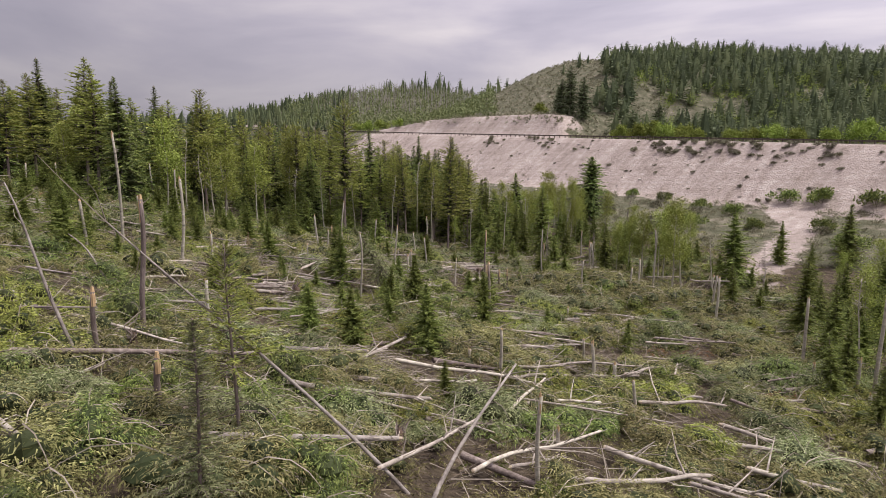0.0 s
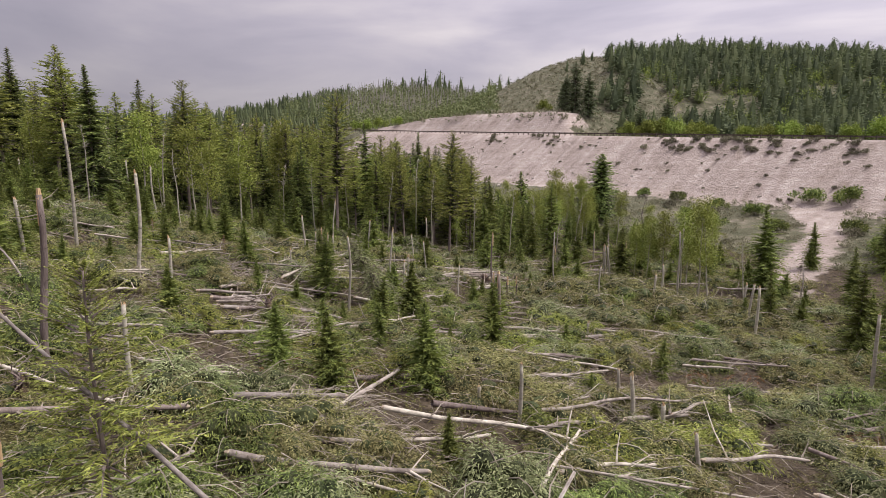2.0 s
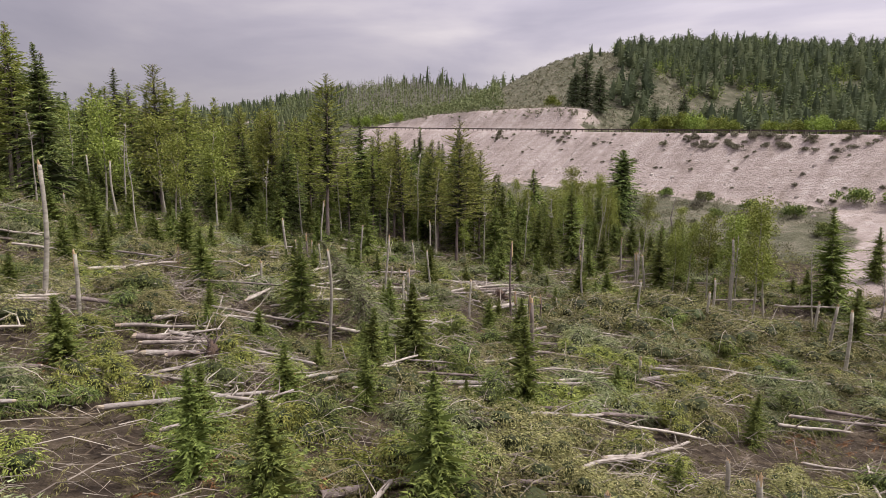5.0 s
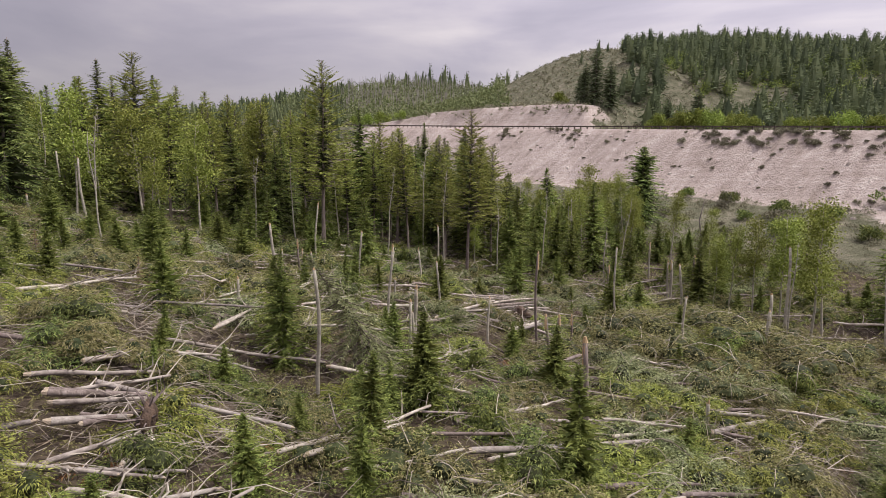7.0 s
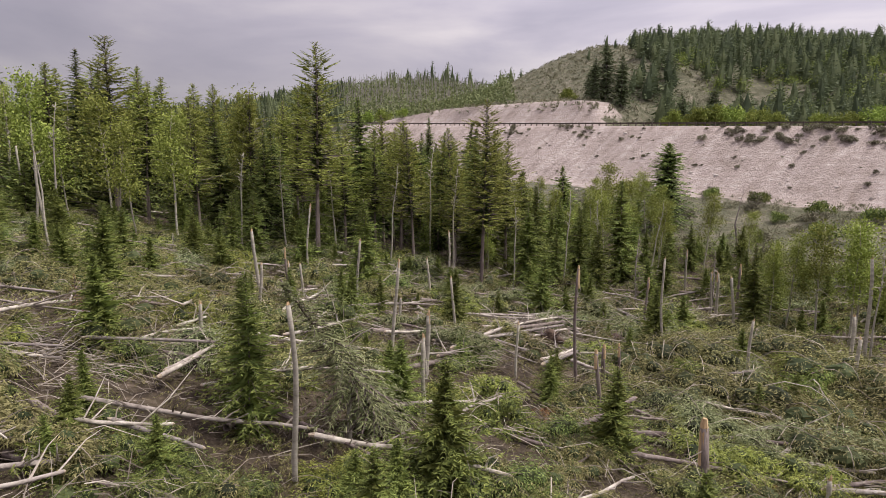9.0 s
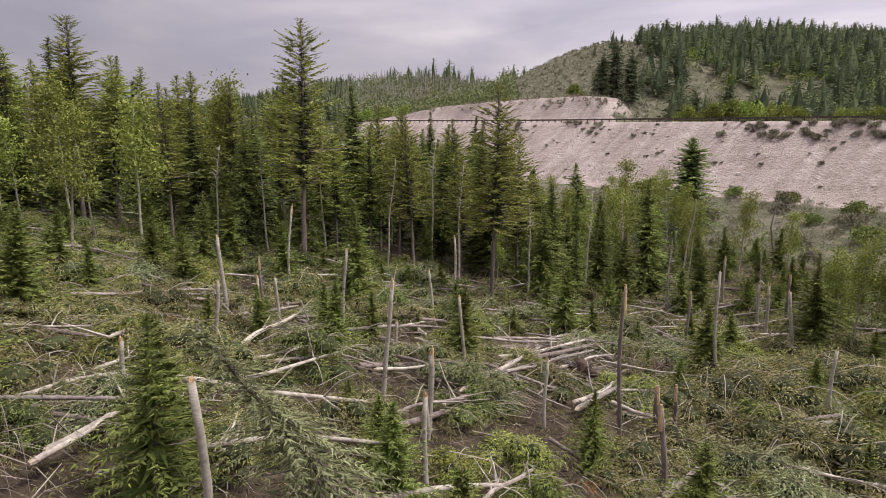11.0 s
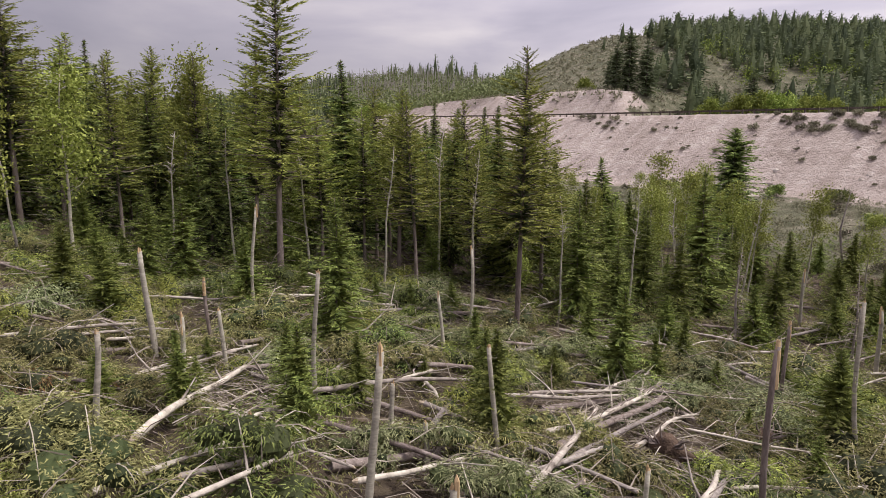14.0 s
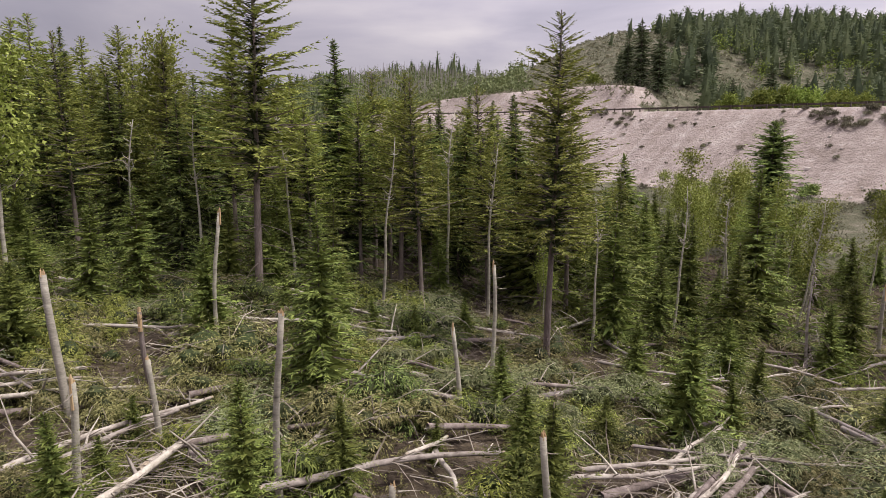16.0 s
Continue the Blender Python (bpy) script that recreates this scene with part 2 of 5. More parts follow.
def surface(x, y):
    """The height of the ground sheet at places inside it."""
    i = np.clip(np.searchsorted(gx, x) - 1, 0, nx - 2)
    j = np.clip(np.searchsorted(gy, y) - 1, 0, ny - 2)
    u, v = (x - gx[i]) / (gx[i + 1] - gx[i]), (y - gy[j]) / (gy[j + 1] - gy[j])
    return (GZ[j, i] * (1 - u) + GZ[j, i + 1] * u) * (1 - v) + (GZ[j + 1, i] * (1 - u) + GZ[j + 1, i + 1] * u) * v


def hz(x, y):
    return float(surface(x, y))


ids = np.arange(nx * ny).reshape(ny, nx)
quads = np.stack([ids[:-1, :-1], ids[:-1, 1:], ids[1:, 1:], ids[1:, :-1]], -1).reshape(-1, 4)


def ground_material():
    m = bpy.data.materials.new("ground_soil")
    m.use_nodes = True
    t = m.node_tree
    bs = t.nodes["Principled BSDF"]
    bs.inputs["Roughness"].default_value, bs.inputs["Specular IOR Level"].default_value = 0.95, 0.15
    k = t.links.new
    tc = t.nodes.new("ShaderNodeTexCoord")

    def noise_of(sc, det=5.0, dist=0.0):
        n = t.nodes.new("ShaderNodeTexNoise")
        n.inputs["Scale"].default_value, n.inputs["Detail"].default_value, n.inputs["Distortion"].default_value = sc, det, dist
        n.inputs["Roughness"].default_value = 0.62
        k(tc.outputs["Object"], n.inputs["Vector"])
        return n.outputs["Fac"]

    litter = ramp_of(t, [(0.32, (0.030, 0.022, 0.016)), (0.46, (0.066, 0.050, 0.036)), (0.58, (0.095, 0.074, 0.050)), (0.72, (0.20, 0.155, 0.115))])
    k(noise_of(1.3, 8.0), litter.inputs[0])
    gravel = ramp_of(t, [(0.36, (0.19, 0.152, 0.122)), (0.44, (0.300, 0.248, 0.220)), (0.52, (0.372, 0.312, 0.282)), (0.64, (0.50, 0.437, 0.405))])
    band = t.nodes.new("ShaderNodeMapping")
    band.inputs["Scale"].default_value = (0.05, 0.05, 2.2)
    k(tc.outputs["Object"], band.inputs["Vector"])
    strata = t.nodes.new("ShaderNodeTexNoise")
    strata.inputs["Scale"].default_value, strata.inputs["Detail"].default_value = 1.0, 3.0
    k(band.outputs[0], strata.inputs["Vector"])
    blend = t.nodes.new("ShaderNodeMix")
    blend.inputs[0].default_value = 0.3
    k(noise_of(0.9, 10.0), blend.inputs[2])
    k(strata.outputs["Fac"], blend.inputs[3])
    turn = t.nodes.new("ShaderNodeMapping")
    turn.inputs["Rotation"].default_value = (0, 0, -2.222)
    k(tc.outputs["Object"], turn.inputs["Vector"])
    run = t.nodes.new("ShaderNodeMapping")
    run.inputs["Scale"].default_value = (0.55, 0.07, 0.05)
    k(turn.outputs[0], run.inputs["Vector"])
    wash = t.nodes.new("ShaderNodeTexNoise")
    wash.inputs["Scale"].default_value, wash.inputs["Detail"].default_value, wash.inputs["Distortion"].default_value = 1.0, 5.0, 0.6
    k(run.outputs[0], wash.inputs["Vector"])
    blend2 = t.nodes.new("ShaderNodeMix")
    blend2.inputs[0].default_value = 0.38
    k(blend.outputs[0], blend2.inputs[2])
    k(wash.outputs["Fac"], blend2.inputs[3])
    blend3 = t.nodes.new("ShaderNodeMix")
    blend3.inputs[0].default_value = 0.25
    k(blend2.outputs[0], blend3.inputs[2])
    k(noise_of(0.11, 4.0), blend3.inputs[3])
    k(blend3.outputs[0], gravel.inputs[0])
    sage = ramp_of(t, [(0.34, (0.075, 0.078, 0.045)), (0.5, (0.118, 0.114, 0.074)), (0.62, (0.17, 0.155, 0.112)), (0.72, (0.26, 0.225, 0.18))])
    k(noise_of(0.35, 8.0), sage.inputs[0])

    def masked(name, soft):
        a = t.nodes.new("ShaderNodeAttribute")
        a.attribute_name = name
        add = t.nodes.new("ShaderNodeMath")
        add.operation = "ADD"
        k(a.outputs["Fac"], add.inputs[0])
        mr = t.nodes.new("ShaderNodeMapRange")
        mr.inputs[3].default_value, mr.inputs[4].default_value = -soft, soft
        k(noise_of(0.5, 6.0), mr.inputs[0])
        k(mr.outputs[0], add.inputs[1])
        st = t.nodes.new("ShaderNodeMapRange")
        st.inputs[1].default_value, st.inputs[2].default_value = 0.4, 0.6
        k(add.outputs[0], st.inputs[0])
        return st.outputs[0]

    col = litter.outputs[0]
    for name, r, soft in (("sage", sage, 0.5), ("gravel", gravel, 0.6)):
        mx = t.nodes.new("ShaderNodeMixRGB")
        k(masked(name, soft), mx.inputs[0])
        k(col, mx.inputs[1])
        k(r.outputs[0], mx.inputs[2])
        col = mx.outputs[0]
    k(col, bs.inputs["Base Color"])
    bp = t.nodes.new("ShaderNodeBump")
    bp.inputs["Strength"].default_value, bp.inputs["Distance"].default_value = 1.0, 0.4
    k(noise_of(2.2, 9.0), bp.inputs["Height"])
    k(bp.outputs[0], bs.inputs["Normal"])
    return m


ground_me = mesh_from("ground", np.stack([GX, GY, GZ], -1).reshape(-1, 3), quads, [ground_material()], smooth=True)
S, D = along(GX, GY)
gravel_w = sm(-23, -18.5, D) * (D < 12) * sm(172, 150, S) + sm(9, 10, D) * sm(25, 20, D) * (sm(82, 88, S) * sm(178, 164, S) + sm(212, 225, S) * sm(262, 250, S))
mid = np.interp(GY, [52, 58, 70, 79, 88, 101], [27, 30, 38, 46, 54, 58])
gully = np.exp(-((GX - mid) / np.interp(GY, [55, 75, 90, 103], [1.8, 4.0, 4.0, 5.0])) ** 2) * sm(52, 60, GY) * sm(108, 102, GY)
sage_w = sm(-46, -38, D + 4 * wave(GX, GY, 0.2, 6))
for nm, arr in (("gravel", np.maximum(gravel_w, gully)), ("sage", sage_w)):
    at = ground_me.attributes.new(nm, "FLOAT", "POINT")
    at.data.foreach_set("value", np.clip(arr, 0, 1).astype(np.float32).ravel())
ground = tagged(new("ground", ground_me), "uneven forest floor rising to gravel bank and sagebrush hills", "ground", kind="structure")

# ---- road and guardrail ----
def road_point(s, d):
    """The place at s metres along the road and d metres beyond its edge."""
    d = d - 0.0016 * max(s - 90, 0) ** 2
    return RX - 0.606 * s + 0.796 * d, RY + 0.796 * s + 0.606 * d


rv, rf = [], []
ss = np.arange(-140, 300, 4.0)
for i, s in enumerate(ss):
    for d in (0.8, 4.4, 8.0):
        x, y = road_point(s, d)
        rv.append((x, y, 16.5 + 0.06 * min(max(s, -150), 220) + 0.02))
for i in range(len(ss) - 1):
    for j in range(2):
        a = i * 3 + j
        rf.append((a, a + 1, a + 4, a + 3))
tagged(new("road", mesh_from("road", rv, rf, [M_ASPHALT])), "grey asphalt two-lane mountain road", "road", kind="structure")


# ---- geometry helpers ----
class Acc:
    """Gathers corners and quads for one mesh."""

    def __init__(self):
        self.v, self.f, self.n = [], [], 0

    def add(self, v, f):
        v, f = np.asarray(v, float).reshape(-1, 3), np.asarray(f, int)
        self.v.append(v)
        self.f.append(f + self.n)
        self.n += len(v)

    def mesh(self, name, mat, smooth=False):
        if len({f.shape[1] for f in self.f}) > 1:
            self.f = [f if f.shape[1] == 3 else np.concatenate([f[:, :3], f[:, [0, 2, 3]]]) for f in self.f]
        return mesh_from(name, np.concatenate(self.v), np.concatenate(self.f), [mat], smooth=smooth)


def tube(acc, pts, radii, sides=6):
    """A round limb along pts."""
    pts = np.asarray(pts, float)
    n = len(pts)
    tan = np.gradient(pts, axis=0)
    tan /= np.linalg.norm(tan, axis=1)[:, None] + 1e-9
    ref = np.where(np.abs(tan[:, 2:3]) > 0.9, [[1.0, 0, 0]], [[0, 0, 1.0]])
    u = np.cross(tan, ref)
    u /= np.linalg.norm(u, axis=1)[:, None] + 1e-9
    w = np.cross(tan, u)
    a = np.linspace(0, 2 * np.pi, sides, endpoint=False)
    ring = pts[:, None] + np.asarray(radii)[:, None, None] * (np.cos(a)[None, :, None] * u[:, None] + np.sin(a)[None, :, None] * w[:, None])
    k = np.arange(n * sides).reshape(n, sides)
    r = np.roll(k, -1, axis=1)
    f = np.stack([k[:-1], r[:-1], r[1:], k[1:]], -1).reshape(-1, 4)
    acc.add(ring.reshape(-1, 3), f)
    if sides >= 4:
        e = k[-1]
        acc.f.append(np.array([[e[0], e[i], e[i + 1], e[min(i + 2, sides - 1)]] for i in range(1, sides - 1, 2)]) + acc.n - n * sides)


def blades(acc, base, way, length, width, rng, droop=0.0):
    """Narrow needle sprays: one slim triangle each from base along way."""
    base, way = np.asarray(base, float), np.asarray(way, float)
    n = len(base)
    way = way / (np.linalg.norm(way, axis=1)[:, None] + 1e-9)
    side = np.cross(way, rng.normal(size=(n, 3)))
    side /= np.linalg.norm(side, axis=1)[:, None] + 1e-9
    length, width = np.asarray(length).reshape(-1, 1) * np.ones((n, 1)), np.asarray(width).reshape(-1, 1) * np.ones((n, 1))
    tip = base + way * length
    tip[:, 2] -= droop * length[:, 0]
    low = base + way * length * 0.15
    v = np.stack([low + side * width * 0.5, low - side * width * 0.5, tip], 1).reshape(-1, 3)
    acc.add(v, np.arange(3 * n).reshape(n, 3))


def unit(a):
    return a / (np.linalg.norm(a, axis=-1, keepdims=True) + 1e-9)


def part(name, me, parent, label=""):
    ob = new(name, me)
    ob.parent = parent
    if label:
        tagged(ob, label)
    return ob


def thing(name, label, category, group="", kind=""):
    return tagged(new(name), label, category, group, kind)


def sprays(acc, base, way, length, width, face):
    """Slim twigs with their needles: one narrow triangle each, lying across face."""
    way = unit(way)
    side = unit(np.cross(way, face)) * (width * 0.5)[:, None]
    low = base + way * (length * 0.12)[:, None]
    v = np.stack([low + side, low - side, base + way * length[:, None]], 1).reshape(-1, 3)
    acc.add(v, np.arange(len(v)).reshape(-1, 3))


def fronds(acc, o, az, r, rise, droop, pairs, twig, thick, q, loose=0.55, hang=0.15, start=0.1, floor=None, splay=1.0):
    """Feathered boughs, many at once: an arched axis each, with side twigs in pairs down its length."""
    n = len(o)
    way = np.stack([np.cos(az), np.sin(az), np.zeros(n)], 1)
    lat = np.stack([-np.sin(az), np.cos(az), np.zeros(n)], 1)
    t = np.clip(np.linspace(start, 1, pairs)[None] + q.normal(0, 0.35 / pairs, (n, pairs)), 0.04, 1.02)
    tt, rr = np.repeat(t, 2, 1), np.repeat(r[:, None], 2 * pairs, 1)
    axis = o[:, None] + way[:, None] * (tt * rr)[..., None]
    slope = rise[:, None] - 2 * droop[:, None] * tt
    axis[..., 2] += rise[:, None] * tt * rr - droop[:, None] * tt ** 2 * rr
    sg = np.where(np.arange(2 * pairs) % 2, 1.0, -1.0)[None, :, None] * q.uniform(0.45, 1.15, (n, 2 * pairs, 1))
    d = way[:, None] * 0.75 * splay + lat[:, None] * sg * splay + q.normal(0, 0.2, (n, 2 * pairs, 3))
    d[..., 2] += 0.6 * slope - hang
    ln = twig * (0.45 + 0.75 * (1 - tt)) * q.uniform(0.6, 1.25, tt.shape) * np.clip(rr / 1.2, 0.45, 1.5)
    if floor is not None:
        axis[..., 2] = np.maximum(axis[..., 2], floor + 0.12 * q.uniform(0, 1, tt.shape))
    face = q.normal(0, loose, (n * 2 * pairs, 3)) + [0, 0, 1.0]
    ln = ln.ravel()
    sprays(acc, axis.reshape(-1, 3), d.reshape(-1, 3), ln, np.maximum(ln * thick, 0.02), face)


def tufts(acc, core, c, rad, per, twig, thick, q):
    """Rounded masses of weeping twigs, laid like shingles round a solid core added for dark gaps."""
    n = len(c)
    own = np.repeat(np.arange(n), per)
    m = len(own)
    a, z = q.uniform(0, 6.283, m), q.uniform(-0.3, 1.0, m)
    w = np.sqrt(1 - z * z)
    u = np.stack([w * np.cos(a), w * np.sin(a), z], 1)
    ph = q.uniform(0, 6.283, (n, 4))[own]
    lump = 1 + 0.17 * np.sin(3 * a + ph[:, 0]) * w + 0.14 * np.sin(5 * z + 2 * a + ph[:, 1]) + 0.1 * np.sin(7 * a - 6 * z + ph[:, 2])
    p = c[own] + u * rad[own] * (lump * q.uniform(0.25, 1.0, m) ** 0.45 * 1.12)[:, None]
    nrm = unit(u / rad[own])
    d = np.stack([0.7 * u[:, 0], 0.7 * u[:, 1], -1 + 0 * z], 1) + q.normal(0, 0.5, (m, 3))
    way = unit(d - nrm * (d * nrm).sum(1)[:, None]) + 0.4 * nrm
    ln = twig * q.uniform(0.6, 1.3, m)
    sprays(acc, p, way, ln, ln * thick, nrm + q.normal(0, 0.6, (m, 3)))
    # the core: a closed lump that takes the painted shade colour
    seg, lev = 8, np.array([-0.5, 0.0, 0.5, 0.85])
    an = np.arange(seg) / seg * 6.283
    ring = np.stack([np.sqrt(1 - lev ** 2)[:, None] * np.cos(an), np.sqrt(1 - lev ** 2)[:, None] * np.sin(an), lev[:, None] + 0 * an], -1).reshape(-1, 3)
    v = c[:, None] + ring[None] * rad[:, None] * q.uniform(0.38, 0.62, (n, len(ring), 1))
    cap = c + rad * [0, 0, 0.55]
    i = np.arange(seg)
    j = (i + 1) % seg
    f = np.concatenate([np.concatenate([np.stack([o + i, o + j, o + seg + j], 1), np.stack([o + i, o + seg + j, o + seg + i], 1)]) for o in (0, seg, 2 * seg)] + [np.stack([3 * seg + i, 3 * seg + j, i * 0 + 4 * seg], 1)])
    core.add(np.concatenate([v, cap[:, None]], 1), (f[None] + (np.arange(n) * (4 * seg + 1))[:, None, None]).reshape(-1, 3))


def conifer_parts(seed, tall, spread, bare, trunk_r, boughs_, pairs, twig, thick=0.2, dead=0, lean=0.0, tip_power=0.9, up=0.0, sag=0.3, ragged=0.22, leafmat=None, name="conifer", limbs=True, inner=1.0, start=0.1, loose=0.95, heart=1.0, heartmat=None):
    """Meshes of a conifer's trunk and crown. bare: the share of the trunk without green."""
    q = np.random.RandomState(seed)
    ta, ca, ia = Acc(), Acc(), Acc()
    zs = np.linspace(0, tall, 9)
    bend = np.stack([lean * zs + 0.012 * tall * np.sin(zs / tall * 3 + seed), 0.010 * tall * np.sin(zs / tall * 4 + 2 * seed), zs], 1)
    bend[:, :2] -= bend[0, :2]
    bend[0, 2] = -0.4
    tube(ta, bend, trunk_r * (1 - zs / tall * 0.93) + 0.012, 7)

    def stem(z):
        return np.stack([np.interp(z, zs, bend[:, 0]), np.interp(z, zs, bend[:, 1]), z], -1)

    n = boughs_
    h = (np.arange(n) + q.uniform(0, 1, n)) / n * 0.985
    h = h ** 0.92
    az = np.arange(n) * 2.4 + q.normal(0, 0.5, n)
    lumps = 1 + 0.16 * np.sin(az * 2 + h * 11 + seed) + 0.1 * np.sin(h * 31 + seed * 2)
    r = spread * ((1 - h) ** tip_power * (0.7 + 0.3 * np.minimum(1, h / 0.12)) + 0.025) * lumps * q.uniform(1 - 1.7 * ragged, 1 + ragged, n)
    rise = up + 0.5 * h ** 2 + q.normal(0, 0.09, n)
    droop = sag * (1 - 0.7 * h) * q.uniform(0.6, 1.3, n)
    o = stem(tall * (bare + (1 - bare) * h))
    fronds(ca, o, az, r, rise, droop, pairs, twig, thick, q, loose=loose, start=start)
    # wide inner sprays added to fill the crown and darken its inside
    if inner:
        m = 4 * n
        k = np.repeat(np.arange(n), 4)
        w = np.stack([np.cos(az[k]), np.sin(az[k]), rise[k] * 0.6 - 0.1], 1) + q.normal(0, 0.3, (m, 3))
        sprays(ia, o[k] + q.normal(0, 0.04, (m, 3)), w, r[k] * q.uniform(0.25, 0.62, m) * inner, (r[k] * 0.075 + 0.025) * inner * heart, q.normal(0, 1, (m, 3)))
    if limbs:
        e = np.stack([np.cos(az) * r * 0.8, np.sin(az) * r * 0.8, rise * r * 0.8 - droop * 0.64 * r], 1)
        sprays(ta, o, e, np.linalg.norm(e, axis=1), 0.03 + 0.012 * r, q.normal(0, 1, (n, 3)))
    nb = 7
    sprays(ca, stem(np.full(nb, tall * 0.955)), q.normal(0, 0.4, (nb, 3)) + [0, 0, 1.3], np.full(nb, twig * 1.2), np.full(nb, twig * thick), q.normal(0, 1, (nb, 3)))
    for i in range(dead):
        zz = tall * q.uniform(0.08, bare + 0.1)
        o1, a = stem(np.array([zz]))[0], q.uniform(0, 6.283)
        r1 = spread * q.uniform(0.25, 0.8)
        w = np.array([math.cos(a), math.sin(a), q.uniform(-0.35, 0.15)])
        tube(ta, [o1, o1 + w * r1 * 0.5, o1 + w * r1 + [0, 0, -0.1 * r1]], [0.022, 0.014, 0.005], 3)
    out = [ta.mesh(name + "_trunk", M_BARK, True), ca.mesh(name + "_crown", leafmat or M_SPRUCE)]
    # without a heartmat, crown shade is painted on as near-black green
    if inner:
        out.append(ia.mesh(name + "_inner", heartmat or M_INNER_SHADE))
    return out


def spot(x, y, turn=0.0, size=1.0, tilt=0.0, sink=0.05):
    return Matrix.Translation((x, y, hz(x, y) - sink)) @ Matrix.Rotation(radians(turn), 4, "Z") @ Matrix.Rotation(radians(tilt), 4, "Y") @ Matrix.Scale(size, 4)


def scatter(rng, n, xr, yr, keep, gap):
    """Random places in a field where keep(x, y) allows, at least gap apart."""
    out, cells, g = [], {}, max(gap, 0.01)
    tries = rng.uniform((xr[0], yr[0]), (xr[1], yr[1]), (n * 25, 2)).tolist()
    for x, y in tries:
        i, j = int(x // g), int(y // g)
        if any((x - a) ** 2 + (y - b) ** 2 < gap * gap for p in (-1, 0, 1) for q in (-1, 0, 1) for a, b in cells.get((i + p, j + q), ())):
            continue
        if keep(x, y):
            out.append((x, y))
            cells.setdefault((i, j), []).append((x, y))
            if len(out) >= n:
                break
    return out


# ---- standing forest ----
def conifer_protos(kind, n, label, category, group, **kw):
    obs = []
    for i in range(n):
        args = dict(kw)
        args["tall"] = kw["tall"] * (0.92 + 0.08 * i)
        meshes = conifer_parts(100 + 17 * i + len(kind), name=kind, **args)
        ob = thing(kind, label, category, group)
        for nm, me in zip(("trunk", "crown", "inner_crown"), meshes):
            part(nm, me, ob)
        obs.append(ob)
    return obs


rng = np.random.RandomState(11)
protos_used = set()


def stand(ob, x, y, size, turn=None, tilt=0.0):
    """Sets the prototype itself the first time, and copies of it after that."""
    m = spot(x, y, rng.uniform(0, 360) if turn is None else turn, size, tilt)
    if ob.name not in protos_used:
        protos_used.add(ob.name)
        ob.matrix_world = m
        return ob
    c = copy_thing(ob, Matrix.Identity(4))
    c.matrix_basis = m
    return c


def edge(x):
    """Where the standing forest begins, looking from the clearing."""
    return float(np.interp(x, [-70, -45, -28, -12, 0, 9, 16, 30], [66, 73, 83, 82, 80, 80, 84, 92]))


def in_forest(x, y):
    s, d = along(x, y)
    return y > edge(x) and d < -44 and x > -0.66 * y - 26


SPRUCE_TEXT, PINE_TEXT, FIR_TEXT = "dark green conical spruce in a dense stand", "tall green pine with a long bare grey trunk", "mid-green fir of middle height in a dense stand"
spruces = conifer_protos("spruce_tree", 3, SPRUCE_TEXT, "tree", "forest conifers", tall=15.0, spread=4.3, bare=0.04, trunk_r=0.17, boughs_=270, pairs=15, twig=0.42, thick=0.24, dead=3, leafmat=M_SPRUCE, tip_power=0.95, sag=0.42)
pines = conifer_protos("pine_tree", 3, PINE_TEXT, "tree", "forest conifers", tall=17.0, spread=4.0, bare=0.34, trunk_r=0.19, boughs_=290, pairs=21, twig=0.31, thick=0.25, dead=18, ragged=0.38, up=0.18, sag=0.14, leafmat=M_PINE, tip_power=0.8, inner=0.5, start=0.3, loose=1.1)
firs = conifer_protos("fir_tree", 3, FIR_TEXT, "tree", "forest conifers", tall=9.0, spread=3.4, bare=0.02, trunk_r=0.09, boughs_=210, pairs=13, twig=0.34, thick=0.24, heart=1.6, heartmat=M_YOUNG, leafmat=M_YOUNG, tip_power=0.9, up=0.05, sag=0.34)
spruces_back = conifer_protos("spruce_tree", 2, SPRUCE_TEXT, "tree", "forest conifers", tall=15.0, spread=4.4, bare=0.05, trunk_r=0.19, boughs_=170, pairs=10, twig=0.62, thick=0.26, leafmat=M_SPRUCE, tip_power=0.95, sag=0.42)
pines_back = conifer_protos("pine_tree", 2, PINE_TEXT, "tree", "forest conifers", tall=17.0, spread=4.1, bare=0.28, trunk_r=0.21, boughs_=170, pairs=11, twig=0.52, thick=0.26, dead=8, ragged=0.3, up=0.1, sag=0.2, leafmat=M_PINE, tip_power=0.8, inner=0.6, start=0.25, loose=1.1)
firs_back = conifer_protos("fir_tree", 2, FIR_TEXT, "tree", "forest conifers", tall=9.0, spread=3.4, bare=0.03, trunk_r=0.11, boughs_=140, pairs=7, twig=0.65, thick=0.28, leafmat=M_YOUNG, tip_power=0.9, up=0.05, sag=0.34)

dark_pine = conifer_protos("pine_tree", 1, "broad dark green pine below the gravel bank", "tree", "forest conifers", tall=11.96, spread=5.0, bare=0.06, trunk_r=0.2, boughs_=300, pairs=14, twig=0.45, thick=0.26, leafmat=M_SPRUCE, tip_power=0.75, sag=0.25, loose=0.9)[0]

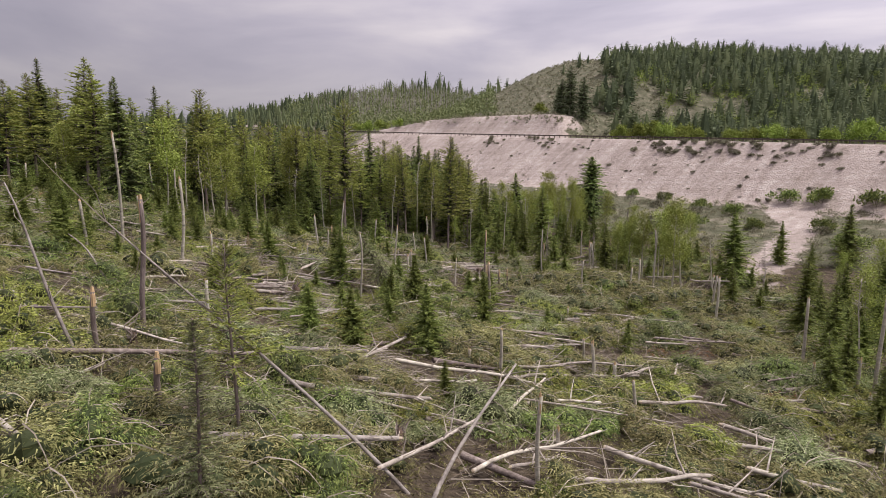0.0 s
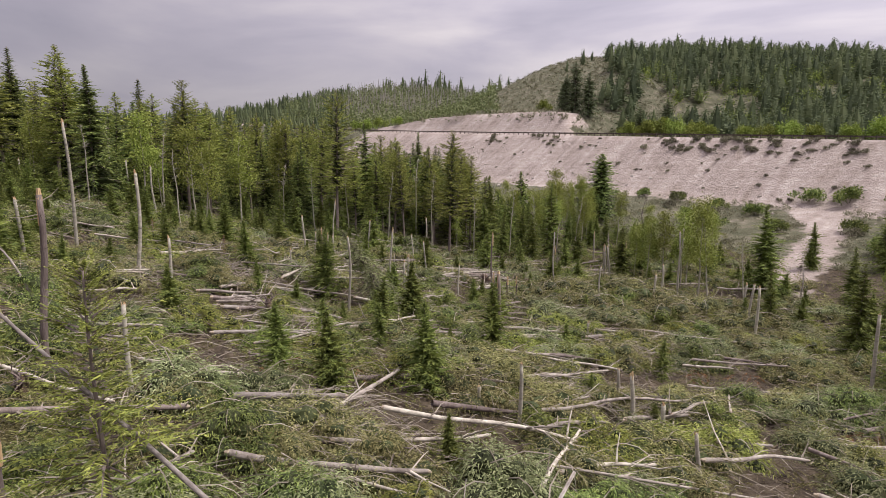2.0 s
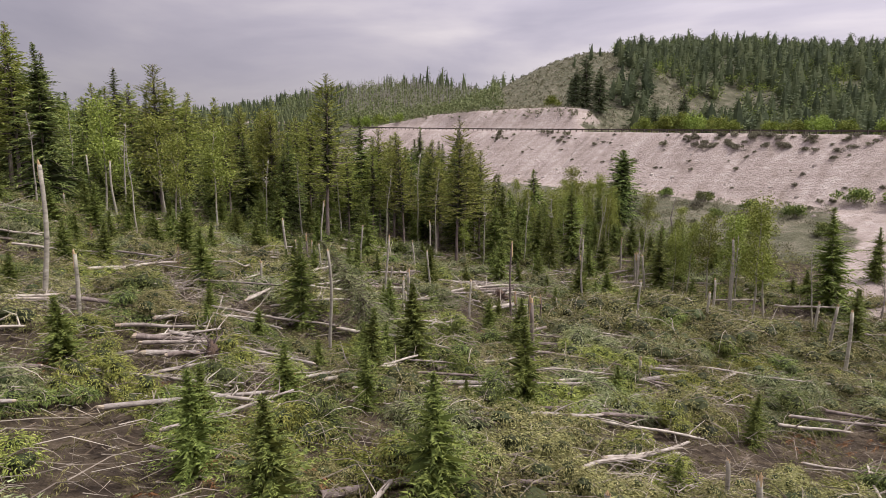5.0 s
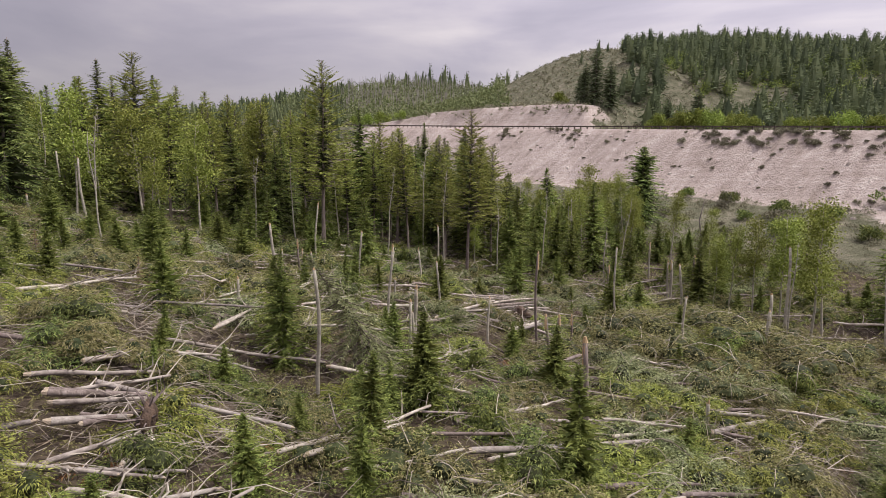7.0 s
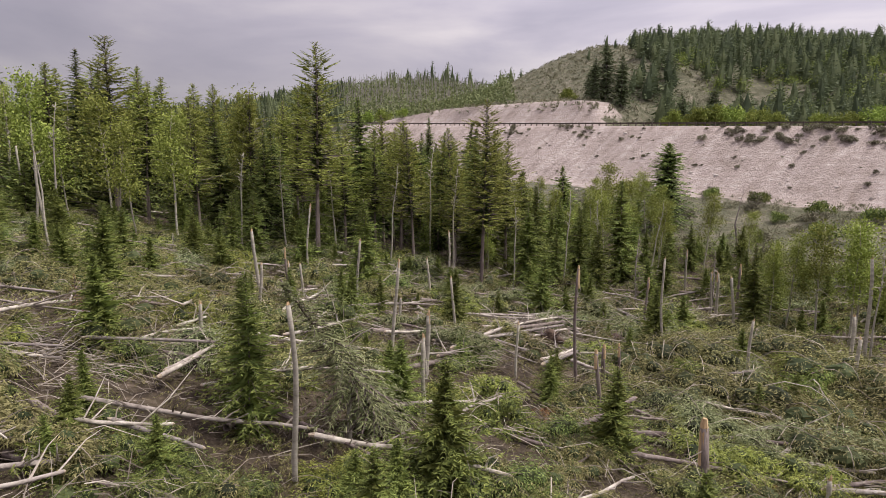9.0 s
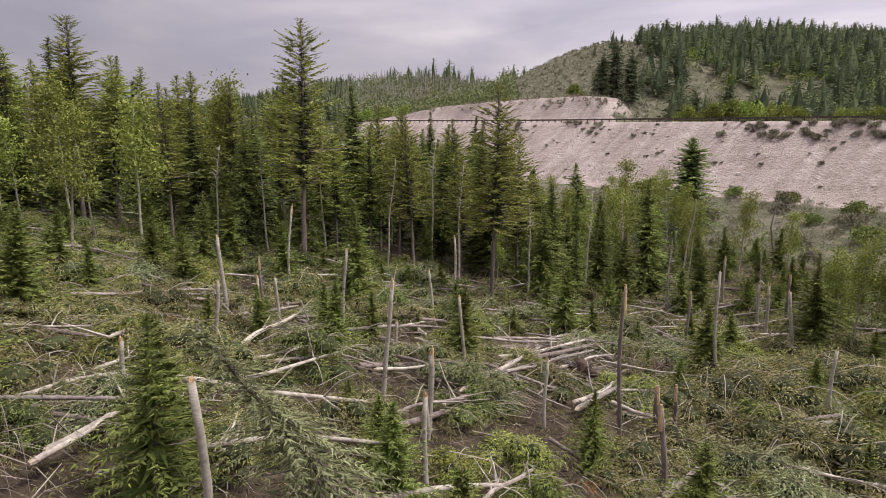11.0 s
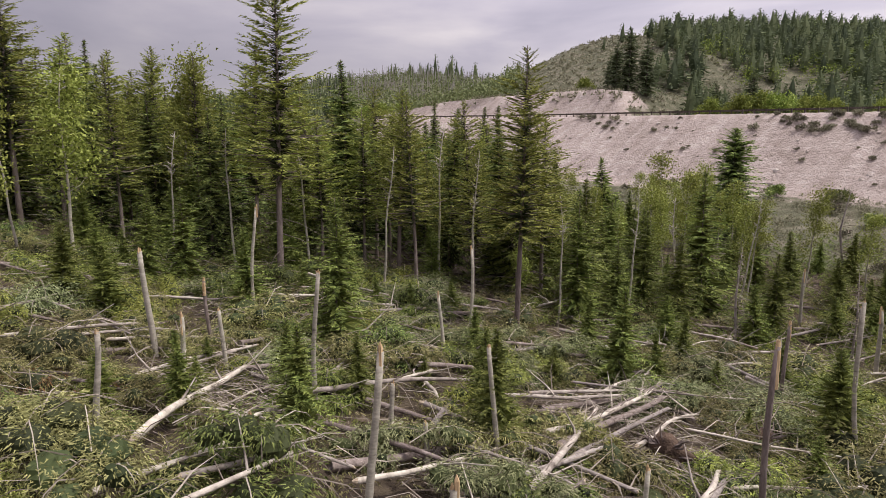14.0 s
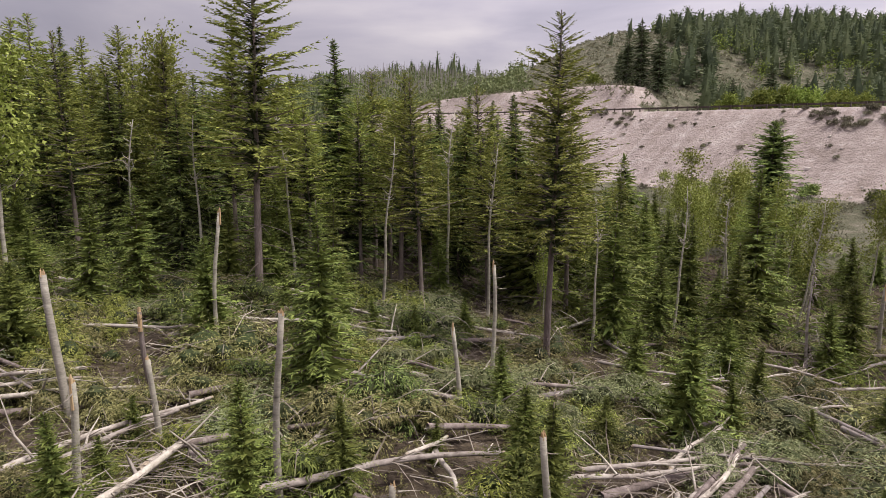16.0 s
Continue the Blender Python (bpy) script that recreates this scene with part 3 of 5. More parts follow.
# known tall trees: kind, x, y, height
taken = []
for proto, tall, x, y, h in (
    (pines[1], 17.0, -13.2, 79.0, 18.4), (pines[2], 18.4, 0.6, 74.6, 15.2), (spruces[0], 13.8, -10.7, 87.8, 15.4), (dark_pine, 11.0, 26.2, 105.5, 11.4),
    (spruces[0], 13.8, -40.4, 74.3, 16.2), (spruces[1], 15.0, -55.0, 114.6, 21.2), (pines[0], 15.6, -34.9, 87.3, 18.2), (spruces[2], 16.2, -49.6, 120.5, 21.0),
    (spruces[2], 16.2, -4.8, 123.0, 15.5), (spruces[0], 13.8, 2.0, 130.0, 14.8), (pines[0], 15.6, -6.5, 84.5, 13.0), (spruces[1], 15.0, 1.5, 95.1, 14.5),
    (firs[0], 8.3, 32.9, 65.8, 9.3), (firs[1], 9.0, 42.5, 73.7, 5.6), (firs[2], 9.7, 29.3, 46.9, 6.9), (firs[0], 8.3, 48.8, 70.2, 7.6),
    (firs[1], 9.0, 6.0, 83.3, 9.4), (firs[2], 9.7, 10.3, 83.9, 7.4), (firs[0], 8.3, 10.9, 79.4, 6.4), (firs[1], 9.0, 19.2, 68.8, 6.8), (firs[2], 9.7, 14.3, 83.8, 9.9),
    (pines[2], 18.4, -16.0, 84.0, 15.5), (pines[0], 15.6, -9.0, 92.0, 14.0), (firs[0], 8.3, 36.0, 52.0, 6.0), (firs[1], 9.0, 33.5, 44.0, 5.2), (firs[2], 9.7, 22.4, 72.5, 6.5),
    (firs[2], 9.7, 33.0, 38.0, 6.0), (firs[0], 8.3, 37.0, 43.0, 6.5), (firs[1], 9.0, 38.0, 60.0, 6.0), (firs[2], 9.7, 27.0, 54.0, 5.0),
    (pines[1], 17.0, -27.0, 92.0, 16.0), (pines[2], 18.4, -20.5, 95.0, 15.0), (spruces[2], 16.2, -46.0, 84.0, 17.0), (spruces[1], 15.0, -62.0, 92.0, 19.0),
):
    stand(proto, x, y, h / tall)
    taken.append((x, y))


def free(x, y, gap):
    return all((x - a) ** 2 + (y - b) ** 2 > gap * gap for a, b in taken)


def fill(protos, n, xr, yr, keep, gap, size, tilt=1.5):
    for x, y in scatter(rng, n, xr, yr, lambda x, y: keep(x, y) and free(x, y, gap), gap):
        taken.append((x, y))
        stand(protos[rng.randint(len(protos))], x, y, rng.uniform(*size), None, rng.normal(0, tilt))


fill(spruces + pines + pines, 30, (-30, 4), (80, 96), in_forest, 2.3, (0.5, 0.9))
fill(spruces_back + pines_back, 48, (-30, 5), (94, 118), in_forest, 2.4, (0.6, 0.9))
fill(firs, 16, (-30, 12), (78, 90), in_forest, 2.2, (0.4, 0.95))
fill(firs_back, 48, (-75, 22), (72, 112), in_forest, 1.9, (0.5, 1.15))
fill(spruces_back + pines_back, 140, (-110, -26), (66, 140), in_forest, 2.6, (0.8, 1.15))
fill(spruces_back, 34, (-30, 4), (112, 142), in_forest, 2.8, (0.55, 0.85))
fill(firs, 22, (20, 46), (26, 64), lambda x, y: x > 0.63 * y + 0.5, 2.2, (0.35, 0.75))


# ---- aspens ----
def aspen_parts(seed, tall, leaves, spread, leafmat, bare=0.35, leaf=0.19):
    r = np.random.RandomState(seed)
    ta, ca = Acc(), Acc()
    zs = np.linspace(0, tall, 9)
    px, py = 0.03 * tall * np.sin(zs / tall * 2.5 + seed) + 0.007 * tall * np.sin(zs * 1.1 + seed), 0.025 * tall * np.sin(zs / tall * 3.1 + 2 * seed)
    pts = np.stack([px - px[0], py - py[0], zs], 1)
    pts[0, 2] = -0.4
    tube(ta, pts, 0.009 * tall * (1 - 0.88 * zs / tall) + 0.01, 7)
    tips = []
    for i in range(int(9 + tall)):
        z = tall * r.uniform(bare, 0.97)
        o = np.array([np.interp(z, zs, pts[:, 0]), np.interp(z, zs, pts[:, 1]), z])
        a = r.uniform(0, 6.283)
        ln = spread * r.uniform(0.5, 1.15) * (1.25 - z / tall)
        w = np.array([math.cos(a), math.sin(a), r.uniform(0.5, 1.1)])
        e = o + w * ln
        m = o + w * ln * 0.5 + r.normal(0, 0.1, 3)
        tube(ta, [o, m, e], [0.03, 0.02, 0.006], 3)
        tips += [m, e, o + w * ln * 0.8 + r.normal(0, 0.25, 3), (m + e) / 2]
    if leaves:
        tips = np.array(tips)
        c = tips[r.randint(len(tips), size=leaves)] + r.normal(0, 0.36, (leaves, 3)) * np.array([1.2, 1.2, 0.9])
        blades(ca, c, r.normal(size=(leaves, 3)) + [0, 0, -0.3], leaf * r.uniform(0.6, 1.3, leaves), leaf * r.uniform(0.5, 0.9, leaves), r)
        return ta.mesh("aspen_trunk", M_ASPEN, True), ca.mesh("aspen_crown", leafmat)
    return (ta.mesh("aspen_trunk", M_ASPEN, True),)


aspens = []
for i, (tall, lv) in enumerate(((10.0, 3200), (9.0, 2500), (11.0, 3200), (8.5, 2000))):
    ob = thing("aspen_tree", "slender pale-barked aspen with sparse light green leaves", "tree", "aspens")
    for nm, me in zip(("trunk", "crown"), aspen_parts(40 + i, tall, lv, 1.5, M_ASPEN_LEAF)):
        part(nm, me, ob)
    aspens.append(ob)
bare_aspens = []
for i, tall in enumerate((9.0, 11.0)):
    ob = thing("bare_aspen", "leafless pale grey aspen with crooked limbs", "tree", "bare aspens")
    part("trunk", aspen_parts(60 + i, tall, 0, 1.0, None, bare=0.6)[0], ob)
    bare_aspens.append(ob)
for i, (x, y, h) in enumerate(((26.5, 64.4, 9.0), (25.7, 67.9, 8.2), (22.2, 70.1, 7.4), (18.2, 104.5, 9.5), (25.1, 63.7, 10.2), (24.9, 67.4, 8.3), (30.0, 41.0, 7.2), (20.9, 92.2, 6.5), (13.1, 90.4, 8.3), (23.7, 69.1, 8.0), (20.6, 69.4, 6.8), (16.5, 92.5, 9.0), (19.0, 98.0, 8.5), (22.5, 97.0, 7.5), (15.5, 88.0, 7.0), (28.5, 88.0, 6.0), (34.0, 80.0, 6.0), (-24.0, 76.5, 11.0), (-23.5, 89.2, 15.0), (-30.5, 79.0, 11.5), (-27.0, 73.0, 9.5), (-36.0, 77.0, 12.0))):
    stand(aspens[i % 4], x, y, h / (10.0, 9.0, 11.0, 8.5)[i % 4])
    taken.append((x, y))
fill(aspens, 12, (-75, -22), (68, 100), in_forest, 2.4, (0.8, 1.2))
fill(aspens, 9, (26, 44), (30, 62), lambda x, y: x > 0.62 * y + 1, 2.4, (0.5, 0.8))
fill(firs, 22, (4, 24), (80, 112), lambda x, y: along(x, y)[1] < -32 and y > edge(x), 1.9, (0.4, 0.72))
fill(aspens, 36, (0, 25), (80, 114), lambda x, y: along(x, y)[1] < -29 and y > edge(x), 1.8, (0.45, 0.78))
for i, (x, y, h) in enumerate(((-38.9, 70.7, 9.3), (-46.9, 88.8, 11.2), (-40.8, 90.6, 12.0), (-25.2, 62.5, 8.2), (-32.0, 74.0, 10.0), (-28.0, 77.5, 9.0), (22.5, 62.1, 7.4), (-52.0, 80.0, 10.0), (-20.0, 80.0, 9.0), (28.0, 60.0, 7.0), (26.5, 36.0, 7.0), (-1.5, 80.5, 9.5), (3.6, 79.0, 8.0), (8.2, 80.5, 9.0), (12.3, 82.0, 8.5), (-7.0, 79.5, 9.0), (-12.5, 83.0, 10.0), (-16.0, 79.5, 9.5), (-3.6, 84.0, 11.0), (17.2, 84.5, 8.0), (5.8, 86.0, 10.0))):
    stand(bare_aspens[i % 2], x, y, h / (9.0, 11.0)[i % 2], None, rng.normal(0, 3))
    taken.append((x, y))

# ---- dead grey conifers at the gully ----
def dead_conifer(x, y, tall, seed_):
    q = np.random.RandomState(seed_)
    ob = thing("dead_conifer", "grey dead conifer with drooping bare branches", "dead tree", "dead conifers")
    a, b = Acc(), Acc()
    tube(a, [(0, 0, -0.4), (0.05 * tall * q.normal(), 0, tall * 0.5), (0.1, 0.1, tall)], [0.016 * tall, 0.011 * tall, 0.01], 7)
    for i in range(90):
        z = tall * q.uniform(0.1, 0.97)
        w, r = q.uniform(0, 6.283), (1.05 - z / tall) * 0.22 * tall * q.uniform(0.5, 1.2)
        o, d = np.array([0.05, 0.0, z]), np.array([math.cos(w), math.sin(w), 0])
        tube(b, [o, o + d * r * 0.6 + [0, 0, 0.1 * r], o + d * r + [0, 0, -0.35 * r]], [0.025, 0.018, 0.006], 3)
    part("trunk", a.mesh("dead_trunk", M_GREYLOG, True), ob)
    tagged(part("bare_crown", b.mesh("dead_limbs", M_TWIG), ob), kind="stuff")
    ob.matrix_world = spot(x, y, 0, 1, 0)


for i, (x, y, h) in enumerate(((29.5, 92.0, 7.5), (14.0, 78.0, 6.0), (19.5, 76.0, 5.0), (33.0, 60.0, 5.5))):
    dead_conifer(x, y, h, 900 + i)

# ---- young firs in the clearing ----
YOUNG_A = [
    (-4.2, 27.3, 3.1), (-0.8, 29.3, 3.8), (0.1, 22.8, 1.8), (8.0, 25.5, 1.1),
    (8.8, 29.8, 1.4), (-7.6, 31.7, 2.3), (-3.6, 39.3, 3.5), (-3.0, 12.9, 1.0),
    (-17.2, 67.6, 3.3), (28.6, 39.0, 4.0), (-6.8, 29.2, 2.8), (7.0, 33.7, 1.4),
    (-13.7, 35.3, 2.8), (-20.8, 42.4, 2.2), (-3.5, 36.2, 2.4), (12.7, 39.6, 2.4),
    (3.8, 48.6, 3.6), (-2.1, 45.2, 3.1), (-24.0, 56.7, 2.7), (-8.1, 45.7, 5.1),
    (-4.2, 41.7, 2.3), (-5.9, 39.7, 1.7), (-11.3, 41.5, 1.7), (2.7, 39.0, 4.2),
    (-6.2, 35.7, 2.3), (7.8, 42.8, 2.0), (-25.4, 61.7, 2.9), (-1.6, 60.4, 3.8),
]
YOUNG_B = [
    (-9.3, 42.5, 1.7), (-9.1, 77.6, 5.9), (-21.5, 51.5, 2.9), (-3.4, 42.9, 2.2),
    (-24.3, 66.8, 2.6), (0.3, 37.7, 1.5), (-8.8, 47.6, 4.4), (-5.3, 47.1, 5.3),
    (-2.1, 43.9, 4.0), (-12.0, 43.3, 1.8), (-3.6, 44.6, 1.2), (-4.6, 43.0, 1.4),
    (-22.0, 75.2, 3.2), (-4.3, 50.6, 2.0), (-8.2, 62.3, 2.7), (-8.3, 70.9, 3.9),
    (-5.5, 52.6, 1.4), (10.6, 63.6, 4.2), (-23.6, 93.1, 9.2), (-19.1, 62.1, 2.7),
    (-24.3, 77.8, 4.5), (-25.9, 92.2, 5.1), (-3.9, 64.5, 1.3), (4.4, 74.1, 3.1),
    (9.0, 75.6, 3.2), (-10.7, 61.1, 1.5), (-7.1, 59.3, 3.2), (-7.7, 67.4, 6.5),
]
YOUNG_C = [
    (-19.4, 68.3, 3.7), (-21.2, 85.0, 7.6), (-18.6, 70.7, 2.3), (-19.1, 74.5, 5.6),
    (-17.8, 76.1, 6.0), (1.3, 67.5, 1.9), (4.5, 69.1, 4.6), (-1.9, 67.7, 2.8),
    (-1.8, 63.0, 3.0), (-13.1, 80.6, 4.2), (8.5, 87.9, 6.3), (16.5, 78.7, 5.5),
]

youngs = conifer_protos("young_fir", 4, "young bright green fir among fallen trunks", "tree", "young conifers", tall=4.2, spread=2.2, bare=0.0, trunk_r=0.04, boughs_=190, pairs=13, twig=0.22, thick=0.27, limbs=False, inner=0.9, heart=2.0, heartmat=M_YOUNG, leafmat=M_YOUNG, tip_power=0.75, up=0.12, sag=0.25)
bent = conifer_protos("bent_spruce", 1, "bent drooping spruce with wilting grey-green boughs", "tree", "bent spruces", tall=5.4, spread=2.5, bare=0.06, trunk_r=0.09, boughs_=330, pairs=20, twig=0.2, thick=0.19, leafmat=M_WILT, up=-0.2, sag=0.55, lean=0.64, ragged=0.4, inner=0.15)[0]
for i, (x, y, h) in enumerate(YOUNG_A + YOUNG_B + YOUNG_C):
    j = i % 4
    if math.hypot(x + 5.2, y - 46.9) < 0.8:
        stand(bent, -3.9, 47.3, 1.12, 218)
        continue
    stand((firs[i % 3] if h > 5 else youngs[j]), x, y, h / ((8.3, 9.0, 9.7)[i % 3] if h > 5 else 4.2 * (0.92 + 0.08 * j)), None, rng.normal(0, 2))
    taken.append((x, y))


def clearing(x, y):
    return y < edge(x) + 4 and abs(x) < 0.85 * y + 4 and along(x, y)[1] < -50 and abs(x) > 1.5


fill(youngs, 66, (-58, -12), (32, 84), clearing, 1.5, (0.35, 1.05), 3.0)
fill(youngs, 38, (-14, 34), (48, 84), clearing, 1.8, (0.3, 0.8), 3.0)
fill(youngs, 26, (13, 34), (68, 98), lambda x, y: along(x, y)[1] < -34, 1.5, (0.4, 0.9), 3.0)
rusty = conifer_protos("dead_young_fir", 2, "rust-brown dead young fir among green ones", "tree", "dead young firs", tall=3.4, spread=1.1, bare=0.02, trunk_r=0.04, boughs_=90, pairs=8, twig=0.22, thick=0.16, leafmat=M_DRY, inner=0)
for i, (x, y, h) in enumerate(((-23.5, 53.5, 2.2), (-15.8, 50.5, 1.6), (-17.5, 52.5, 2.0), (3.6, 50.5, 1.0), (-16.2, 45.0, 1.3))):
    stand(rusty[i % 2], x, y, h / 3.4, None, rng.normal(0, 10))
# two slender saplings close to the start of the flight
saplings = conifer_protos("pine_sapling", 1, "slender young pine with a wispy light green top", "tree", "saplings", tall=6.2, spread=1.5, bare=0.36, trunk_r=0.05, boughs_=170, pairs=30, twig=0.18, thick=0.17, dead=14, leafmat=M_PINE, up=0.25, sag=0.1, ragged=0.35, tip_power=0.5, inner=0, start=0.2, loose=1.2)
saplings += conifer_protos("spruce_sapling", 1, "young spruce with pale grey-green soft needles", "tree", "saplings", tall=6.2, spread=1.4, bare=0.06, trunk_r=0.05, boughs_=280, pairs=26, twig=0.19, thick=0.19, leafmat=M_WILT, up=0.15, sag=0.25, ragged=0.35, tip_power=0.7, inner=0)
for ob, x, y, k in ((saplings[0], -5.6, 15.4, 1.0), (saplings[1], -4.7, 10.6, 0.82)):
    stand(ob, x, y, k)

# ---- broken standing trunks ----
SNAGS_A = [
    (-13.8, 64.8, 3.9, 0.10), (-7.2, 61.7, 4.4, 0.07), (-4.5, 53.5, 4.4, 0.07), (-2.0, 70.6, 4.8, 0.07),
    (-12.2, 71.1, 5.5, 0.07), (4.2, 56.4, 5.9, 0.07), (-6.2, 43.6, 5.0, 0.07), (2.7, 26.8, 2.6, 0.07),
    (1.3, 28.2, 0.9, 0.07), (18.7, 57.7, 2.9, 0.14), (-11.3, 57.0, 2.8, 0.07), (-12.4, 66.6, 2.8, 0.07),
    (-10.8, 63.7, 2.4, 0.07), (-10.9, 60.7, 2.7, 0.07), (-4.7, 60.2, 1.6, 0.07), (-1.6, 59.6, 3.4, 0.07),
    (-3.6, 58.7, 1.2, 0.07), (-7.9, 57.6, 1.0, 0.07), (-3.2, 67.9, 3.0, 0.07), (11.8, 69.2, 3.8, 0.08),
    (10.9, 62.9, 6.0, 0.07), (-18.7, 41.6, 6.4, 0.13),
]
SNAGS_B = [
    (-24.4, 40.1, 4.0, 0.12), (-12.6, 24.2, 5.8, 0.13), (-43.4, 78.9, 10.4, 0.21), (-49.9, 94.5, 12.0, 0.25),
    (-66.4, 92.4, 4.2, 0.18), (-46.9, 66.7, 3.5, 0.15), (-45.7, 70.2, 4.0, 0.16), (3.3, 40.0, 4.6, 0.12),
    (17.8, 68.8, 4.3, 0.13), (20.6, 60.8, 3.6, 0.12), (23.7, 50.0, 4.1, 0.12), (24.3, 38.5, 4.9, 0.13),
    (25.3, 33.2, 7.6, 0.13), (24.0, 32.8, 2.4, 0.09), (22.2, 34.0, 1.6, 0.09), (8.1, 30.6, 2.2, 0.09),
    (2.7, 15.6, 3.0, 0.06), (4.0, 19.3, 0.8, 0.06), (8.6, 25.0, 1.7, 0.07), (22.6, 29.9, 1.4, 0.09),
    (-8.2, 16.4, 1.9, 0.09), (-12.7, 21.0, 2.4, 0.09),
]
SNAGS_C = [
    (-15.5, 38.9, 3.4, 0.08), (25.0, 53.6, 3.7, 0.11), (-9.3, 23.0, 3.2, 0.07), (7.9, 32.2, 2.1, 0.07),
    (-25.9, 47.4, 8.7, 0.14), (-32.7, 73.3, 5.9, 0.14), (27.1, 58.4, 2.9, 0.13), (4.0, 51.5, 3.2, 0.08),
    (-5.2, 46.4, 2.1, 0.08), (18.3, 72.4, 4.0, 0.12), (10.0, 46.3, 1.2, 0.08), (-38.1, 73.8, 1.7, 0.12),
    (-43.5, 100.7, 13.3, 0.27), (22.9, 62.9, 6.9, 0.14), (15.8, 58.4, 1.3, 0.10), (-2.9, 48.9, 2.9, 0.07),
    (-12.0, 51.8, 1.8, 0.07), (14.4, 59.9, 3.2, 0.08), (-39.6, 80.7, 6.2, 0.14), (-31.2, 107.4, 4.2, 0.15),
    (-0.8, 58.3, 0.7, 0.07), (1.2, 55.8, 2.6, 0.06),
]
SNAGS_D = [
    (6.2, 56.5, 2.3, 0.07), (18.8, 74.5, 3.5, 0.08), (21.7, 76.2, 3.5, 0.16), (-13.7, 55.3, 0.7, 0.06),
    (-20.1, 87.4, 3.4, 0.09), (-8.2, 94.7, 3.5, 0.11), (-3.0, 52.6, 1.4, 0.08), (-32.3, 99.7, 2.0, 0.12),
    (-21.4, 88.5, 3.0, 0.09), (19.0, 80.1, 3.9, 0.09),
]



def snag(x, y, tall, r, pale, seed, lean_to=(0.0, 0.0)):
    """A trunk snapped off, with a splintered top."""
    q = np.random.RandomState(seed)
    ob = thing("snag", "broken pale aspen trunk still standing" if pale else "broken brown conifer trunk still standing", "dead tree", "standing broken trunks")
    a, b, c = Acc(), Acc(), Acc()
    n = 7
    zs = np.linspace(0, tall, n)
    w1, w2 = q.normal(0, 0.035, 2) + np.array(lean_to)
    wob = 0.02 * tall * np.sin(zs / tall * q.uniform(2, 5) + q.uniform(0, 6))
    pts = np.stack([w1 * zs + wob - wob[0], w2 * zs, zs], 1)
    pts[0, 2] = -0.6
    rad = r * np.linspace(1.18, 0.86, n)
    tube(a, pts, rad, 9)
    top = pts[-1]
    # splinters: thin tapered slats that stand up round the break
    for i in range(q.randint(4, 8)):
        t = q.uniform(0, 6.283)
        o = top + np.array([math.cos(t), math.sin(t), 0]) * rad[-1] * q.uniform(0.3, 0.85) - np.array([0, 0, 0.05])
        hh = r * q.uniform(0.8, 2.4)
        tube(b, [o, o + [0, 0, hh * 0.6], o + [q.normal(0, 0.02), q.normal(0, 0.02), hh]], [r * 0.35, r * 0.25, r * 0.05], 4)
    if not pale:
        tube(b, [top - [0, 0, 0.12 * tall + 0.25], top - [0, 0, 0.1], top + [0, 0, 2.0 * r]], [r * 0.9, r * 0.92, r * 0.5], 7)
    elif q.rand() < 0.45:
        t = q.uniform(3.6, 5.8)
        o = top + np.array([math.cos(t), math.sin(t), 0]) * rad[-1] * 0.55
        tube(b, [o - [0, 0, r * q.uniform(3, 8)], o + [0, 0, r * 1.5], o + [0, 0, r * 2.6]], [r * 0.5, r * 0.5, r * 0.1], 5)
    for i in range(q.randint(2, 7) if pale else q.randint(6, 16)):
        z = tall * q.uniform(0.2, 0.97)
        t = q.uniform(0, 6.283)
        o = np.array([np.interp(z, zs, pts[:, 0]), np.interp(z, zs, pts[:, 1]), z])
        ln = q.uniform(0.15, 0.5) if pale else q.uniform(0.2, 0.9)
        d = np.array([math.cos(t), math.sin(t), q.uniform(-0.3, 0.4)])
        tube(c, [o, o + d * ln * 0.6, o + d * ln + [0, 0, 0.1 * ln]], [0.016, 0.011, 0.004], 3)
    part("trunk", a.mesh("snag_trunk", M_ASPEN if pale else M_BARK, True), ob)
    tagged(part("broken_top", b.mesh("snag_top", M_WOOD), ob), "splintered orange wood", kind="stuff")
    tagged(part("stub_growth", c.mesh("snag_stubs", M_TWIG), ob), kind="stuff")
    ob.matrix_world = Matrix.Translation((x, y, hz(x, y)))
    return ob


DARK_SNAGS = {(4.2, 56.4), (-12.7, 24.3), (21.7, 76.4), (11.8, 69.2), (-12.4, 66.6), (-12.5, 20.8), (-8.2, 16.4), (4.0, 51.7), (3.3, 40.2), (5.4, 56.2)}
for i, (x, y, h, r) in enumerate(SNAGS_A + SNAGS_B + SNAGS_C + SNAGS_D + [(5.4, 56.2, 2.2, 0.11), (-3.0, 53.2, 2.6, 0.10), (8.6, 28.5, 1.6, 0.09)]):
    if h > 9 or y > 92:
        continue
    snag(x, y, h, min(r * 1.02, 0.1), all(math.hypot(x - a, y - b) > 0.9 for a, b in DARK_SNAGS), 300 + i)
    taken.append((x, y))


